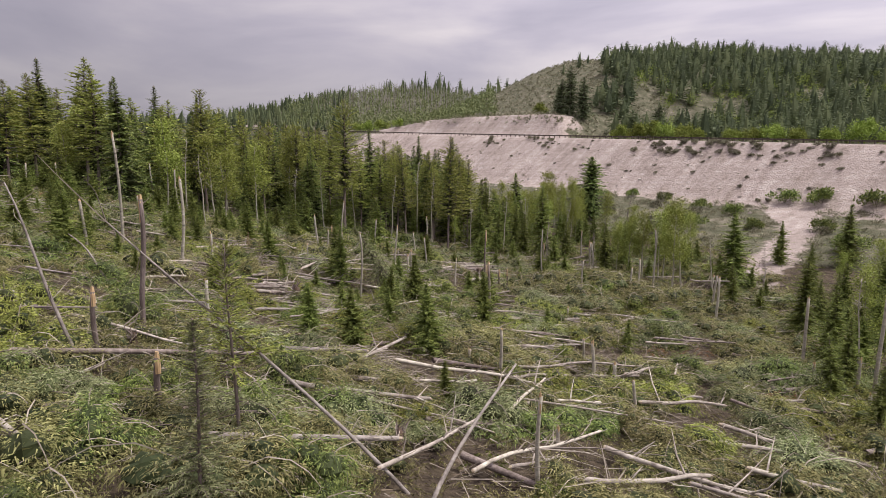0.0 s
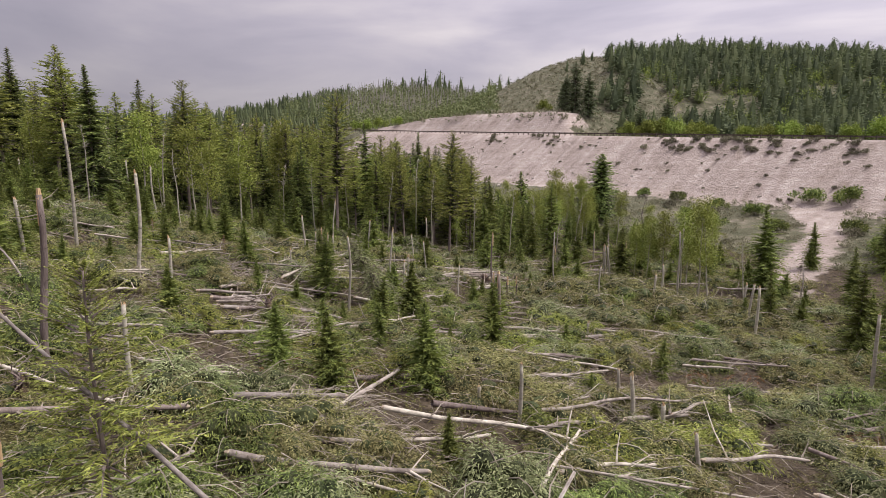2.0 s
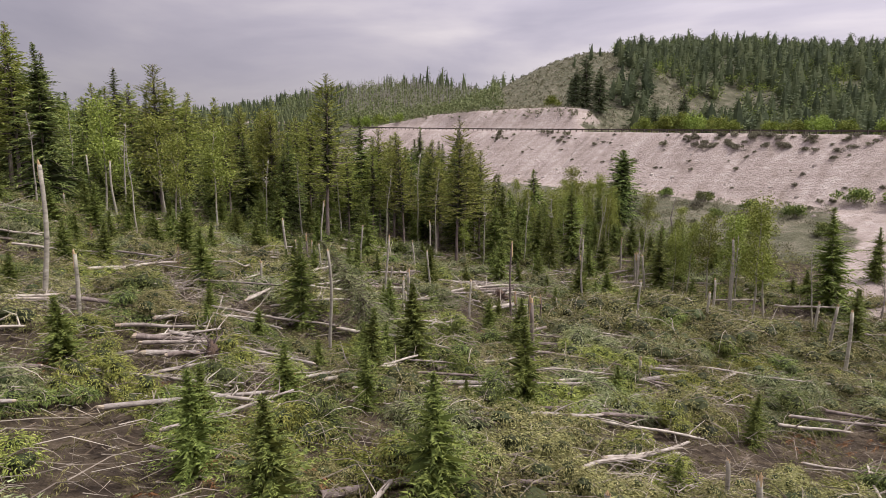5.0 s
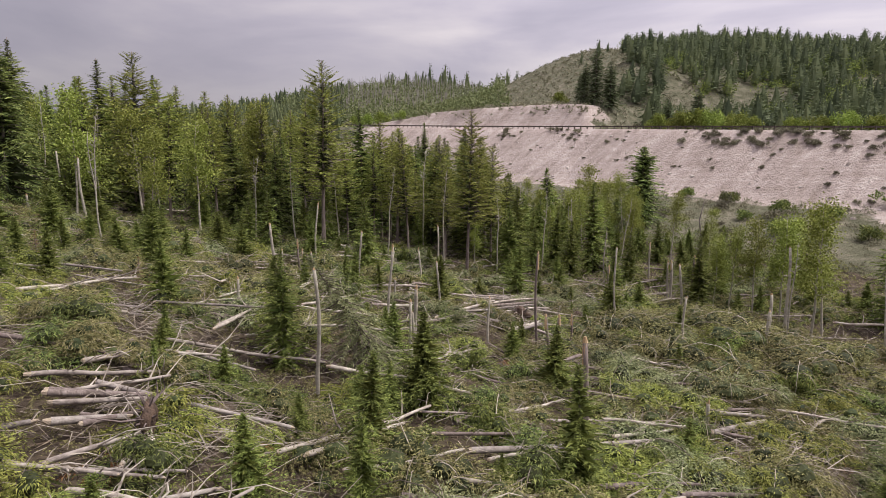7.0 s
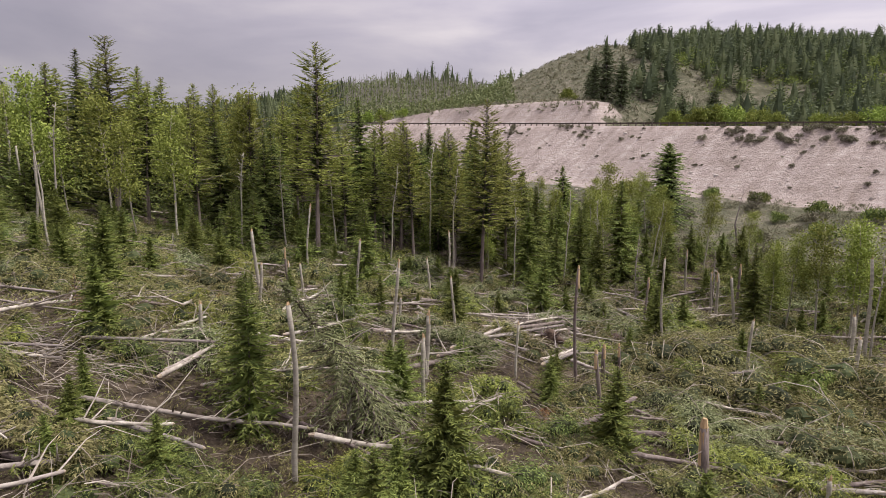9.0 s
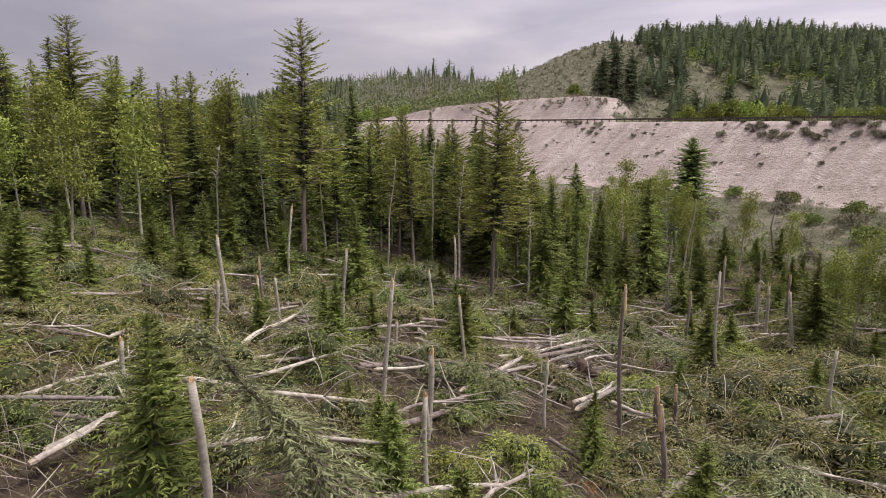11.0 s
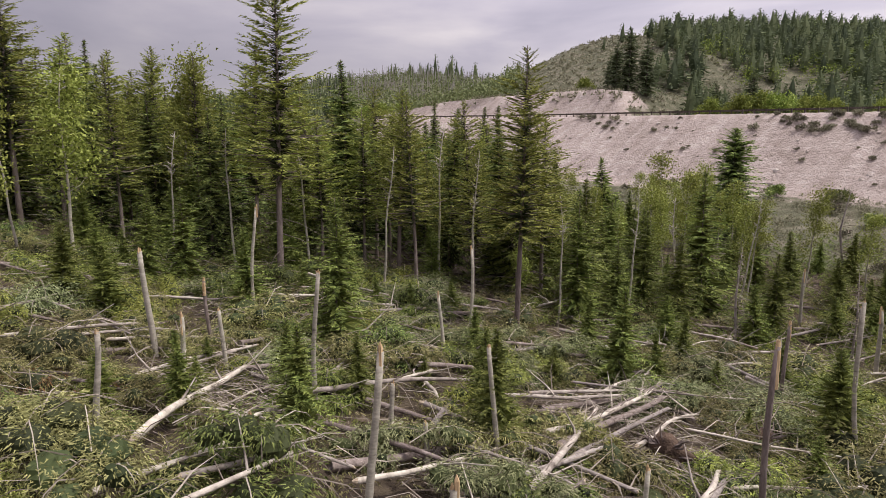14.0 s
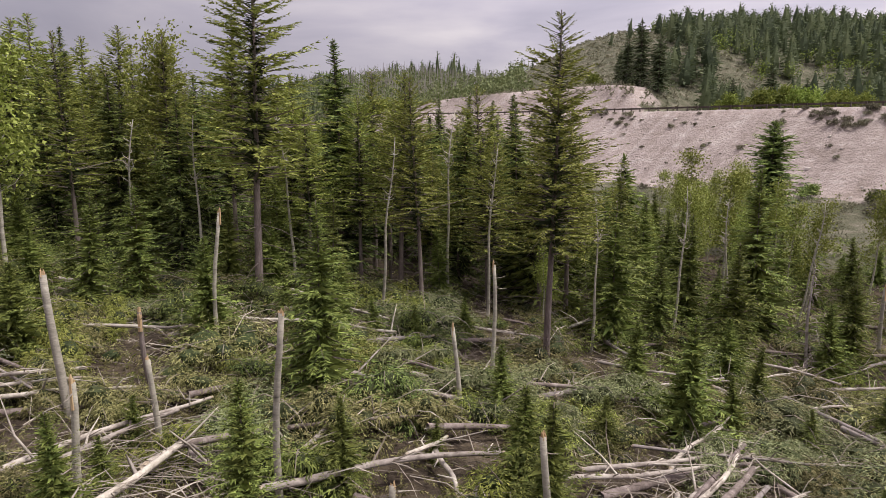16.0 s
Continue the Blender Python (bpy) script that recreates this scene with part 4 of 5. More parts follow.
def leaning_trunk(foot, head, r, seed, forked=True):
    q = np.random.RandomState(seed)
    ob = thing("leaning_trunk", "thin pale broken aspen leaning over the fallen trees", "dead tree", "leaning broken aspens")
    foot, head = np.array(foot), np.array(head)
    a, c = Acc(), Acc()
    t = np.linspace(0, 1, 9)[:, None]
    pts = (head - foot) * t + np.stack([0.15 * np.sin(t[:, 0] * 5 + seed), 0 * t[:, 0], 0.35 * np.sin(t[:, 0] * 3.1)], 1)
    tube(a, pts, r * np.linspace(1, 0.35, 9), 7)
    for i in range(9 if forked else 2):
        k = q.randint(3, 9)
        d = (head - foot) / np.linalg.norm(head - foot) * 0.7 + q.normal(0, 0.5, 3)
        ln = q.uniform(0.4, 1.6)
        tube(c, [pts[k], pts[k] + d * ln * 0.6 + q.normal(0, 0.06, 3), pts[k] + d * ln], [0.02, 0.013, 0.004], 3)
    part("trunk", a.mesh("lean", M_GREYLOG, True), ob)
    tagged(part("twig_growth", c.mesh("lean_twigs", M_TWIG), ob), kind="stuff")
    ob.location = Vector(foot)
    return ob


leaning_trunk((-0.4, 14.3, 3.0), (-9.3, 16.3, 10.6), 0.06, 1)
leaning_trunk((-1.6, 9.7, 2.6), (1.75, 14.4, 7.15), 0.075, 2, False)
leaning_trunk((-12.4, 19.9, 4.6), (-15.4, 20.6, 11.6), 0.075, 3)
leaning_trunk((-18.5, 33.0, 5.0), (-21.8, 34.0, 8.4), 0.08, 4, False)

# ---- fallen trunks ----
PALE_A = [
    (-7.2, 16.0, -6.3, 19.8, 0.07), (-4.2, 22.1, -2.1, 29.1, 0.09), (-3.1, 21.9, 1.5, 24.5, 0.07), (-1.8, 14.3, 1.3, 19.3, 0.06),
    (0.9, 15.3, 5.4, 19.9, 0.06), (2.0, 16.0, 3.5, 17.1, 0.06), (4.8, 34.3, 8.1, 36.0, 0.09), (3.3, 22.5, 6.7, 24.2, 0.07),
    (7.4, 29.0, 10.6, 31.1, 0.09), (-24.9, 37.5, -23.2, 39.9, 0.13), (-11.4, 16.4, -11.1, 18.7, 0.06), (-20.6, 38.9, -18.2, 41.1, 0.10),
    (-39.1, 56.3, -35.8, 57.0, 0.09), (-40.4, 97.1, -35.9, 102.7, 0.16), (-9.4, 33.7, -6.1, 33.8, 0.07), (8.9, 25.6, 13.5, 27.0, 0.08),
    (-12.6, 34.4, -8.8, 34.5, 0.06), (-5.2, 37.6, -2.6, 40.4, 0.08),
]
PALE_B = [
    (0.1, 39.0, 2.9, 41.3, 0.06), (3.8, 32.7, 8.8, 37.1, 0.07), (3.4, 27.8, 11.8, 33.2, 0.07), (3.0, 27.1, 7.7, 32.6, 0.06),
    (-17.9, 34.6, -16.5, 37.2, 0.07), (-21.2, 38.1, -18.1, 41.5, 0.08), (-19.1, 46.4, -18.8, 50.3, 0.08), (14.5, 40.8, 16.9, 39.6, 0.07),
    (-12.4, 37.9, -10.2, 38.8, 0.08), (-14.0, 39.3, -11.0, 41.4, 0.08), (-13.4, 41.0, -12.6, 41.9, 0.10), (-11.4, 34.4, -8.0, 35.1, 0.06),
    (-10.4, 34.7, -9.4, 37.3, 0.07), (-9.1, 35.3, -9.0, 36.8, 0.06), (-6.0, 37.5, -1.7, 42.5, 0.07), (-4.0, 36.9, -0.7, 38.9, 0.06),
    (5.0, 43.2, 7.8, 44.5, 0.07), (-11.5, 47.7, -11.0, 50.3, 0.09),
]
PALE_C = [
    (-20.0, 47.0, -17.6, 52.8, 0.09), (-18.3, 45.6, -14.8, 46.4, 0.06), (13.6, 45.5, 15.6, 47.0, 0.08), (0.5, 43.4, 3.8, 45.9, 0.06),
    (-1.9, 55.9, 2.0, 63.9, 0.11), (-12.5, 38.7, -10.5, 40.8, 0.06), (-13.7, 49.7, -12.5, 52.8, 0.07), (-11.4, 47.2, -11.0, 50.4, 0.08),
    (-11.9, 40.7, -10.9, 41.6, 0.07), (-10.1, 47.2, -7.6, 49.1, 0.06), (-1.9, 48.0, -0.1, 50.8, 0.07), (10.0, 49.0, 12.2, 51.4, 0.08),
    (11.4, 57.0, 13.6, 57.5, 0.08), (-38.7, 86.1, -38.5, 98.1, 0.12), (-16.1, 46.4, -14.5, 47.0, 0.06), (2.8, 57.7, 5.1, 60.5, 0.10),
    (10.1, 48.4, 12.8, 48.2, 0.07), (-12.0, 43.2, -9.6, 44.0, 0.06),
]
PALE_D = [
    (-9.9, 56.3, -9.8, 62.3, 0.10), (-9.5, 54.0, -7.8, 58.2, 0.07), (-8.5, 55.1, -6.5, 57.3, 0.07), (-8.9, 53.0, -6.6, 56.3, 0.07),
    (-16.2, 86.9, -12.0, 84.4, 0.13), (-3.9, 52.7, -1.8, 55.3, 0.06), (2.4, 63.7, 5.4, 66.6, 0.08), (0.1, 60.7, 6.2, 68.4, 0.08),
    (7.5, 73.5, 8.7, 71.6, 0.09), (-18.8, 60.0, -14.1, 66.2, 0.07), (-13.2, 52.5, -12.6, 53.6, 0.06), (-19.6, 64.2, -19.2, 68.9, 0.07),
    (-12.2, 60.2, -10.8, 65.0, 0.07), (-12.2, 51.5, -10.8, 52.1, 0.06), (-5.7, 52.6, -5.1, 52.9, 0.07), (-12.5, 60.2, -10.6, 66.2, 0.07),
    (-16.8, 62.4, -14.1, 65.8, 0.06), (-8.6, 56.9, -7.6, 59.7, 0.07),
]
PALE_E = [
    (-1.0, 63.2, 4.4, 66.5, 0.07), (7.5, 73.2, 9.2, 70.9, 0.08), (2.7, 61.4, 6.5, 65.5, 0.07), (-15.1, 64.1, -12.8, 66.3, 0.06),
    (-10.1, 61.8, -9.8, 62.6, 0.10), (-9.5, 62.6, -8.8, 61.8, 0.08), (-7.3, 62.7, -6.6, 65.7, 0.07), (-0.0, 64.6, 4.6, 66.8, 0.07),
    (2.8, 65.6, 5.8, 69.4, 0.07), (-4.6, 63.6, -3.6, 64.7, 0.06), (-14.2, 71.3, -11.4, 74.0, 0.09), (-17.3, 77.8, -14.8, 77.2, 0.07),
    (0.2, 70.1, 1.5, 72.3, 0.07),
]
DARK_A = [
    (-13.7, 18.1, -7.3, 22.0, 0.10), (-6.1, 14.5, -1.3, 16.3, 0.10), (-6.7, 23.6, -3.3, 24.7, 0.11), (-11.0, 36.9, -10.0, 38.5, 0.09),
    (9.5, 44.7, 12.7, 46.6, 0.11), (10.6, 28.0, 13.2, 28.8, 0.08), (-13.0, 38.6, -10.6, 39.6, 0.10), (-11.7, 36.7, -10.3, 37.8, 0.11),
    (-10.2, 31.4, -6.6, 34.7, 0.08), (-16.4, 31.7, -13.5, 33.7, 0.09), (-14.6, 29.2, -12.0, 30.4, 0.08), (10.6, 46.9, 13.6, 47.3, 0.09),
    (-12.9, 38.4, -9.8, 39.5, 0.10), (-0.5, 39.5, 7.6, 43.7, 0.10), (2.6, 49.8, 5.1, 52.5, 0.16), (10.3, 47.0, 14.6, 48.4, 0.08),
    (-12.5, 36.0, -11.9, 36.3, 0.09), (11.1, 57.6, 13.6, 58.5, 0.12),
]
DARK_B = [
    (2.7, 49.9, 6.1, 53.4, 0.13), (-16.6, 47.0, -15.0, 47.8, 0.06), (11.0, 58.1, 14.0, 58.7, 0.10), (0.8, 61.5, 6.0, 67.9, 0.09),
    (-7.6, 72.5, -4.4, 74.2, 0.12), (-2.7, 56.6, 1.8, 60.8, 0.09), (-2.5, 54.4, 0.4, 58.1, 0.10), (2.7, 57.1, 5.2, 60.3, 0.14),
    (-0.3, 69.7, 1.2, 71.2, 0.10), (-0.1, 62.9, 3.1, 63.5, 0.06), (0.6, 59.8, 5.3, 65.3, 0.09), (-3.5, 60.0, -2.8, 62.9, 0.09),
    (0.3, 60.3, 5.5, 66.5, 0.13), (10.3, 73.3, 11.6, 69.7, 0.11), (-38.0, 91.6, -35.6, 93.3, 0.15), (-6.7, 73.0, 1.1, 77.8, 0.12),
    (4.1, 81.5, 5.0, 76.5, 0.10), (11.1, 70.9, 11.7, 69.4, 0.11),
]



def log(x0, y0, x1, y1, r, pale, seed, lift=0.5):
    """A fallen trunk that lies across the brush."""
    q = np.random.RandomState(seed)
    ob = thing("fallen_log", "pale smooth fallen aspen trunk lying on brush" if pale else "grey-brown fallen conifer trunk lying on brush", "log", "fallen trunks")
    a, c = Acc(), Acc()
    n = 8
    t = np.linspace(0, 1, n)
    x, y = x0 + (x1 - x0) * t, y0 + (y1 - y0) * t
    length = math.hypot(x1 - x0, y1 - y0)
    side = np.array([-(y1 - y0), x1 - x0]) / (length + 1e-6)
    bow = 0.035 * length * np.sin(t * q.uniform(2, 6) + q.uniform(0, 6)) * (1.0 if pale else 0.25)
    z0, z1 = hz(x0, y0), hz(x1, y1)
    z = np.maximum(z0 + (z1 - z0) * t + lift + r + q.uniform(-0.1, 0.25) * t, surface(x, y) + r * 0.6) + 0.5 * np.abs(bow) * (1 if pale else 0)
    pts = np.stack([x + side[0] * bow - x0, y + side[1] * bow - y0, z - z0], 1)
    rad = r * np.linspace(1.12, 0.72, n)
    tube(a, pts, rad, 9)
    for e, p, rr in ((-1, pts[0], rad[0]), (1, pts[-1], rad[-1])):
        d = unit(pts[-1] - pts[0]) * e
        b = Acc()
        o = p + q.normal(0, rr * 0.2, 3)
        tube(b, [p - d * rr, p + d * rr * 0.3, o + d * rr * q.uniform(0.6, 2.2)], [rr * 0.9, rr * 0.85, rr * q.uniform(0.15, 0.7)], 7)
        part("broken_end", b.mesh("log_end", M_PALEWOOD), ob, "splintered pale wood")
    for i in range(int(length * (1.6 if pale else 2.6)) + 2):
        k = q.randint(1, n - 1)
        f = q.rand()
        o = pts[k] * f + pts[k + 1] * (1 - f)
        d = unit(pts[-1] - pts[0]) * q.uniform(0.1, 0.9) + np.append(side * q.normal(0, 0.8), q.uniform(0.0, 0.8))
        ln = q.uniform(0.2, 1.5 if pale else 0.8)
        m = o + d * ln * 0.55 + q.normal(0, 0.08, 3)
        if i < 2 and pale:
            big = Acc()
            tube(big, [o, m, m + d * ln * 0.7 + q.normal(0, 0.15, 3)], [r * 0.5, r * 0.35, r * 0.12], 5)
            part("branch", big.mesh("log_branch", M_LOG, True), ob)
        tube(c, [o, m, m + d * ln * 0.4 + [0, 0, -0.15 * ln]], [0.028 * q.uniform(0.5, 1.3), 0.014, 0.004], 3)
    part("trunk", a.mesh("log_trunk", M_LOG if pale else M_BARK if seed % 3 == 0 else M_GREYLOG, True), ob)
    tagged(part("twig_growth", c.mesh("log_twigs", M_TWIG), ob), kind="stuff")
    ob.location = (x0, y0, z0)
    return ob


seed = 1000
for row in PALE_A + PALE_B + PALE_C + PALE_D + PALE_E:
    seed += 1
    log(*row[:4], min(row[4] * 1.0, 0.1), True, seed)
for row in DARK_A + DARK_B:
    seed += 1
    log(*row[:4], min(row[4], 0.12), False, seed)
for x, y in scatter(rng, 165, (-46, 30), (14, 80), clearing, 1.6):
    seed += 1
    a, ln = rng.normal(0.05, 0.5), rng.uniform(2.5, 7)
    log(x, y, x + ln * math.cos(a), y + ln * math.sin(a) * 0.8, rng.uniform(0.04, 0.09), rng.rand() < 0.7, seed, rng.uniform(0.3, 0.75))


# ---- blown-down conifers with wilting crowns ----
def fallen_conifer_parts(seed, length, spread, n, mat):
    """A crown on its side: boughs from the lying trunk arch up and hang over to the ground."""
    q = np.random.RandomState(seed)
    ta, ca, wa, ia = Acc(), Acc(), Acc(), Acc()
    xs = np.linspace(0, length, 8)
    pts = np.stack([xs, 0.2 * np.sin(xs * 0.4 + seed), 0.4 + 0.2 * np.sin(xs * 0.3 + seed)], 1)
    tube(ta, pts, 0.012 * length * np.linspace(1.1, 0.1, 8) + 0.01, 7)
    x = length * q.uniform(0.2, 1.0, n) ** 0.85
    h = x / length
    o = np.stack([x, np.interp(x, xs, pts[:, 1]), np.interp(x, xs, pts[:, 2])], 1)
    az = np.where(q.rand(n) < 0.5, 1.0, -1.0) * q.uniform(0.2, 1.5, n)
    r = spread * (0.35 + 0.8 * (1 - h)) * q.uniform(0.5, 1.2, n)
    rise, droop = q.uniform(0.1, 1.2, n), q.uniform(0.5, 1.1, n)
    u = q.uniform(0.35, 0.9, n) * r
    c = o + np.stack([np.cos(az) * u, np.sin(az) * u, rise * u - droop * u * u / r - 0.05], 1)
    c[:, 2] = np.maximum(c[:, 2], 0.12)
    size = q.uniform(0.3, 0.62, n) * (0.7 + 0.5 * (1 - h))
    tufts(ca, ia, c, np.stack([size * 1.15, size, size * q.uniform(0.6, 0.95, n)], 1), 380, 0.125, 0.22, q)
    k = np.arange(0, n, 2)
    fronds(ca, o[k], az[k], r[k] * 1.25, rise[k] + 0.1, droop[k], 22, 0.115, 0.2, q, loose=0.9, hang=0.6, floor=0.05, splay=0.7)
    for i in range(0, n, 2):
        w = np.array([math.cos(az[i]), math.sin(az[i]), 0])
        u = np.array([0.0, 0.35, 0.7, 0.95, 1.15])
        p = o[i] + w * (u * r[i] * 1.2)[:, None]
        p[:, 2] = np.maximum(p[:, 2] + rise[i] * u * r[i] - droop[i] * u ** 2 * r[i] + 0.12, 0.05)
        tube(wa, p, [0.016, 0.012, 0.01, 0.007, 0.003], 3)
    # the last mesh is the lumps coloured as shade inside the crown
    return ta.mesh("fallen_trunk", M_BARK, True), ca.mesh("fallen_crown", mat), wa.mesh("fallen_twigs", M_TWIG), ia.mesh("fallen_inner", M_INNER_SHADE)


def heap_parts(seed, wide, tall, n, mat, twig=0.125):
    """A rounded heap of torn-off boughs that hang outwards, with bare sticks in it."""
    q = np.random.RandomState(seed)
    ca, wa, ia = Acc(), Acc(), Acc()
    rho, az = np.sqrt((np.arange(n) + q.rand(n)) / n), np.arange(n) * 2.4 + q.normal(0, 0.4, n)
    size = wide * q.uniform(0.24, 0.44, n)
    c = np.stack([np.cos(az) * rho * wide * 0.85, np.sin(az) * rho * wide * 0.85, np.maximum(tall * (1 - rho ** 2) * q.uniform(0.3, 0.95, n) - 0.3 * size, 0.1)], 1)
    tufts(ca, ia, c, np.stack([size * q.uniform(0.9, 1.3, n), size, size * q.uniform(0.65, 1.0, n)], 1), 420, twig, 0.22, q)
    m = n * 2
    k = np.repeat(np.arange(n), 2)
    fronds(ca, c[k] + [0, 0, 0.12], az[k] + q.normal(0, 0.8, m), wide * q.uniform(0.3, 0.65, m), q.uniform(0.1, 0.6, m), q.uniform(0.5, 1.0, m), 20, twig * 0.9, 0.2, q, loose=0.9, hang=0.6, floor=0.04, splay=0.7)
    for i in range(n):
        w, ln = np.array([math.cos(az[i]), math.sin(az[i]), 0]), wide * q.uniform(0.3, 0.9)
        p = c[i] + w * (np.array([-0.4, 0.1, 0.5, 0.8, 1.0]) * ln)[:, None]
        p[:, 2] = np.maximum(p[:, 2] + np.array([0.0, 0.25, 0.25, 0.1, -0.12]) * ln + 0.1, 0.04)
        tube(wa, p, [0.015, 0.013, 0.01, 0.008, 0.003], 3)
    # the heap's inner lumps carry its inside shade as dark colour
    return ca.mesh("heap_boughs", mat), wa.mesh("heap_sticks", M_TWIG), ia.mesh("heap_inner", M_INNER_SHADE)


def lay(ob, x, y, turn, size):
    """Lays a fallen tree along the slope of the ground."""
    c, s_ = math.cos(radians(turn)), math.sin(radians(turn))
    e = 4.0 * size
    up = (hz(x + c * e, y + s_ * e) - hz(x, y)) / e
    m = Matrix.Translation((x, y, hz(x, y) - 0.05)) @ Matrix.Rotation(radians(turn), 4, "Z") @ Matrix.Rotation(-math.atan(up), 4, "Y") @ Matrix.Scale(size, 4)
    if ob.name not in protos_used:
        protos_used.add(ob.name)
        ob.matrix_world = m
    else:
        copy_thing(ob, Matrix.Identity(4)).matrix_basis = m


fallen = []
for i, mat in enumerate((M_FALLEN, M_PINE, M_FALLEN, M_SPRUCE, M_FALLEN, M_WILT)):
    ob = thing("fallen_conifer", "blown-down conifer with a wilting olive-green crown", "fallen tree", "blown-down conifers")
    for nm, me in zip(("trunk", "crown", "twig_growth", "inner_crown"), fallen_conifer_parts(70 + i, 5.6 + 0.6 * i, 1.6, 27, mat)):
        tagged(part(nm, me, ob), kind="stuff" if nm == "twig_growth" else "")
    fallen.append(ob)
for x, y in scatter(rng, 205, (-54, 36), (9, 84), lambda x, y: clearing(x + 1.6, y) or (abs(x) <= 3.2 and 10 < y < 82), 2.3):
    lay(fallen[rng.randint(6)], x - 2.5, y, rng.normal(5, 40), rng.uniform(0.75, 1.25))

heaps = []
for i, (wide, tall, mat, text) in enumerate(((1.5, 1.25, M_FALLEN, "olive-green"), (1.2, 1.0, M_PINE, "green"), (1.7, 1.5, M_FALLEN, "olive-green"), (1.3, 1.2, M_SPRUCE, "dark green"), (1.1, 1.1, M_YOUNG, "bright green"), (1.4, 0.9, M_WILT, "pale grey-green"))):
    green = mat in (M_PINE, M_SPRUCE, M_YOUNG)
    ob = thing("green_bough_heap" if green else "bough_heap", text + " heap of torn-off drooping conifer boughs", "brush", "green bough heaps" if green else "wilting bough heaps")
    for nm, me in zip(("bough_growth", "twig_growth", "inner_growth"), heap_parts(170 + i, wide, tall, 13, mat)):
        tagged(part(nm, me, ob), kind="stuff")
    heaps.append(ob)
for x, y in scatter(rng, 350, (-50, 34), (9, 84), lambda x, y: clearing(x, y) or (abs(x) <= 2.0 and 10 < y < 82), 1.45):
    stand(heaps[min(5, int(rng.rand() ** 1.2 * 6))], x, y, rng.uniform(0.85, 1.5))
for x, y in scatter(rng, 60, (5, 30), (18, 72), lambda x, y: clearing(x, y) and x < 0.66 * y + 2, 1.4):
    stand(heaps[(0, 2, 0, 2, 5, 1)[rng.randint(6)]], x, y, rng.uniform(0.9, 1.5))
for x, y in scatter(rng, 26, (8, 20), (50, 73), clearing, 1.9):
    stand(heaps[(2, 5, 0, 4)[rng.randint(4)]], x, y, rng.uniform(1.3, 1.9))
for x, y in scatter(rng, 26, (-13, -2), (9, 24), lambda x, y: abs(x) < 0.85 * y, 1.5):
    stand(heaps[(0, 2, 0, 3)[rng.randint(4)]], x, y, rng.uniform(0.7, 1.15))

# ---- brush: loose sprays, sticks ----
def field(x, y):
    return y < edge(x) + 14 and abs(x) < 0.84 * y + 3 and along(x, y)[1] < -37


def boughs(n, each, per, mat, name, label, reach, blade, wide, seed_, xr, yr, keep, size, tall, gap):
    """Heaps of drooping boughs: each heap a low dome of sprays, all one mesh."""
    q = np.random.RandomState(seed_)
    heaps = np.array(scatter(q, n, xr, yr, keep, gap))
    n = len(heaps)
    rad = q.uniform(*size, n)
    top = q.uniform(*tall, n)
    sx = q.uniform(0.7, 1.5, n)
    own = np.repeat(np.arange(n), each)
    m = len(own)
    rho, a = np.sqrt(q.uniform(0, 1, m)), q.uniform(0, 6.283, m)
    ax, ay = heaps[own, 0] + rad[own] * rho * np.cos(a) * sx[own], heaps[own, 1] + rad[own] * rho * np.sin(a)
    z0 = top[own] * (1 - rho ** 2) * q.uniform(0.75, 1.1, m) + 0.1
    a2 = a + q.normal(0, 0.7, m)
    d = np.stack([np.cos(a2), np.sin(a2), np.zeros(m)], 1)
    r = reach * q.uniform(0.5, 1.3, (m, 1))
    t = np.sort(q.uniform(0.05, 1, (m, per)), axis=1)
    px, py = ax[:, None] + d[:, :1] * t * r, ay[:, None] + d[:, 1:2] * t * r
    pz = surface(px, py) + np.maximum(z0[:, None] + 0.3 * r * t - 0.85 * r * t ** 2, 0.03)
    lat = np.stack([-d[:, 1], d[:, 0], np.zeros(m)], 1)
    sg = np.where(np.arange(per) % 2, 1.0, -1.0)[None, :, None] * q.uniform(0.2, 1.0, (m, per, 1))
    dirs = d[:, None] * 0.8 + lat[:, None] * sg + q.normal(0, 0.25, (m, per, 3)) + np.array([0, 0, -0.5])
    ln = blade * q.uniform(0.6, 1.3, m * per)
    acc = Acc()
    blades(acc, np.stack([px, py, pz], -1).reshape(-1, 3), dirs.reshape(-1, 3), ln, ln * wide, q, 0.2)
    return tagged(new(name, acc.mesh(name, mat)), label, "brush", kind="stuff")


pick = np.random.RandomState(91)


def nearby(x, y):
    """The strip that the flight passes low over."""
    return abs(x + 0.03 * y) < min(17.0, 0.9 * y + 3) and y < 62 or 62 <= y < 82 and -22 < x < 15


def near_field(x, y):
    return field(x, y) and pick.rand() < min(1.0, 55.0 / max(y, 20)) and wave(x, y, 0.33, 33) > -0.5


TEXT = "tangled olive-green conifer boughs on the ground"
boughs(520, 26, 26, M_FALLEN, "wilting_brush", TEXT, 0.7, 0.12, 0.22, 5, (-22, 17), (7, 82), lambda x, y: near_field(x, y) and nearby(x, y), (0.6, 1.45), (0.25, 0.7), 1.35)
boughs(700, 18, 16, M_FALLEN, "wilting_brush", TEXT, 0.8, 0.19, 0.24, 8, (-56, 40), (7, 90), lambda x, y: field(x, y) and not nearby(x, y), (0.6, 1.4), (0.3, 0.9), 1.25)
boughs(420, 14, 16, M_YOUNG, "green_undergrowth", "fresh green low growth between fallen trunks", 0.4, 0.15, 0.25, 6, (-54, 40), (7, 98), lambda x, y: field(x, y) and wave(x, y, 0.5, 34) > -0.1, (0.35, 0.9), (0.35, 0.9), 1.0)
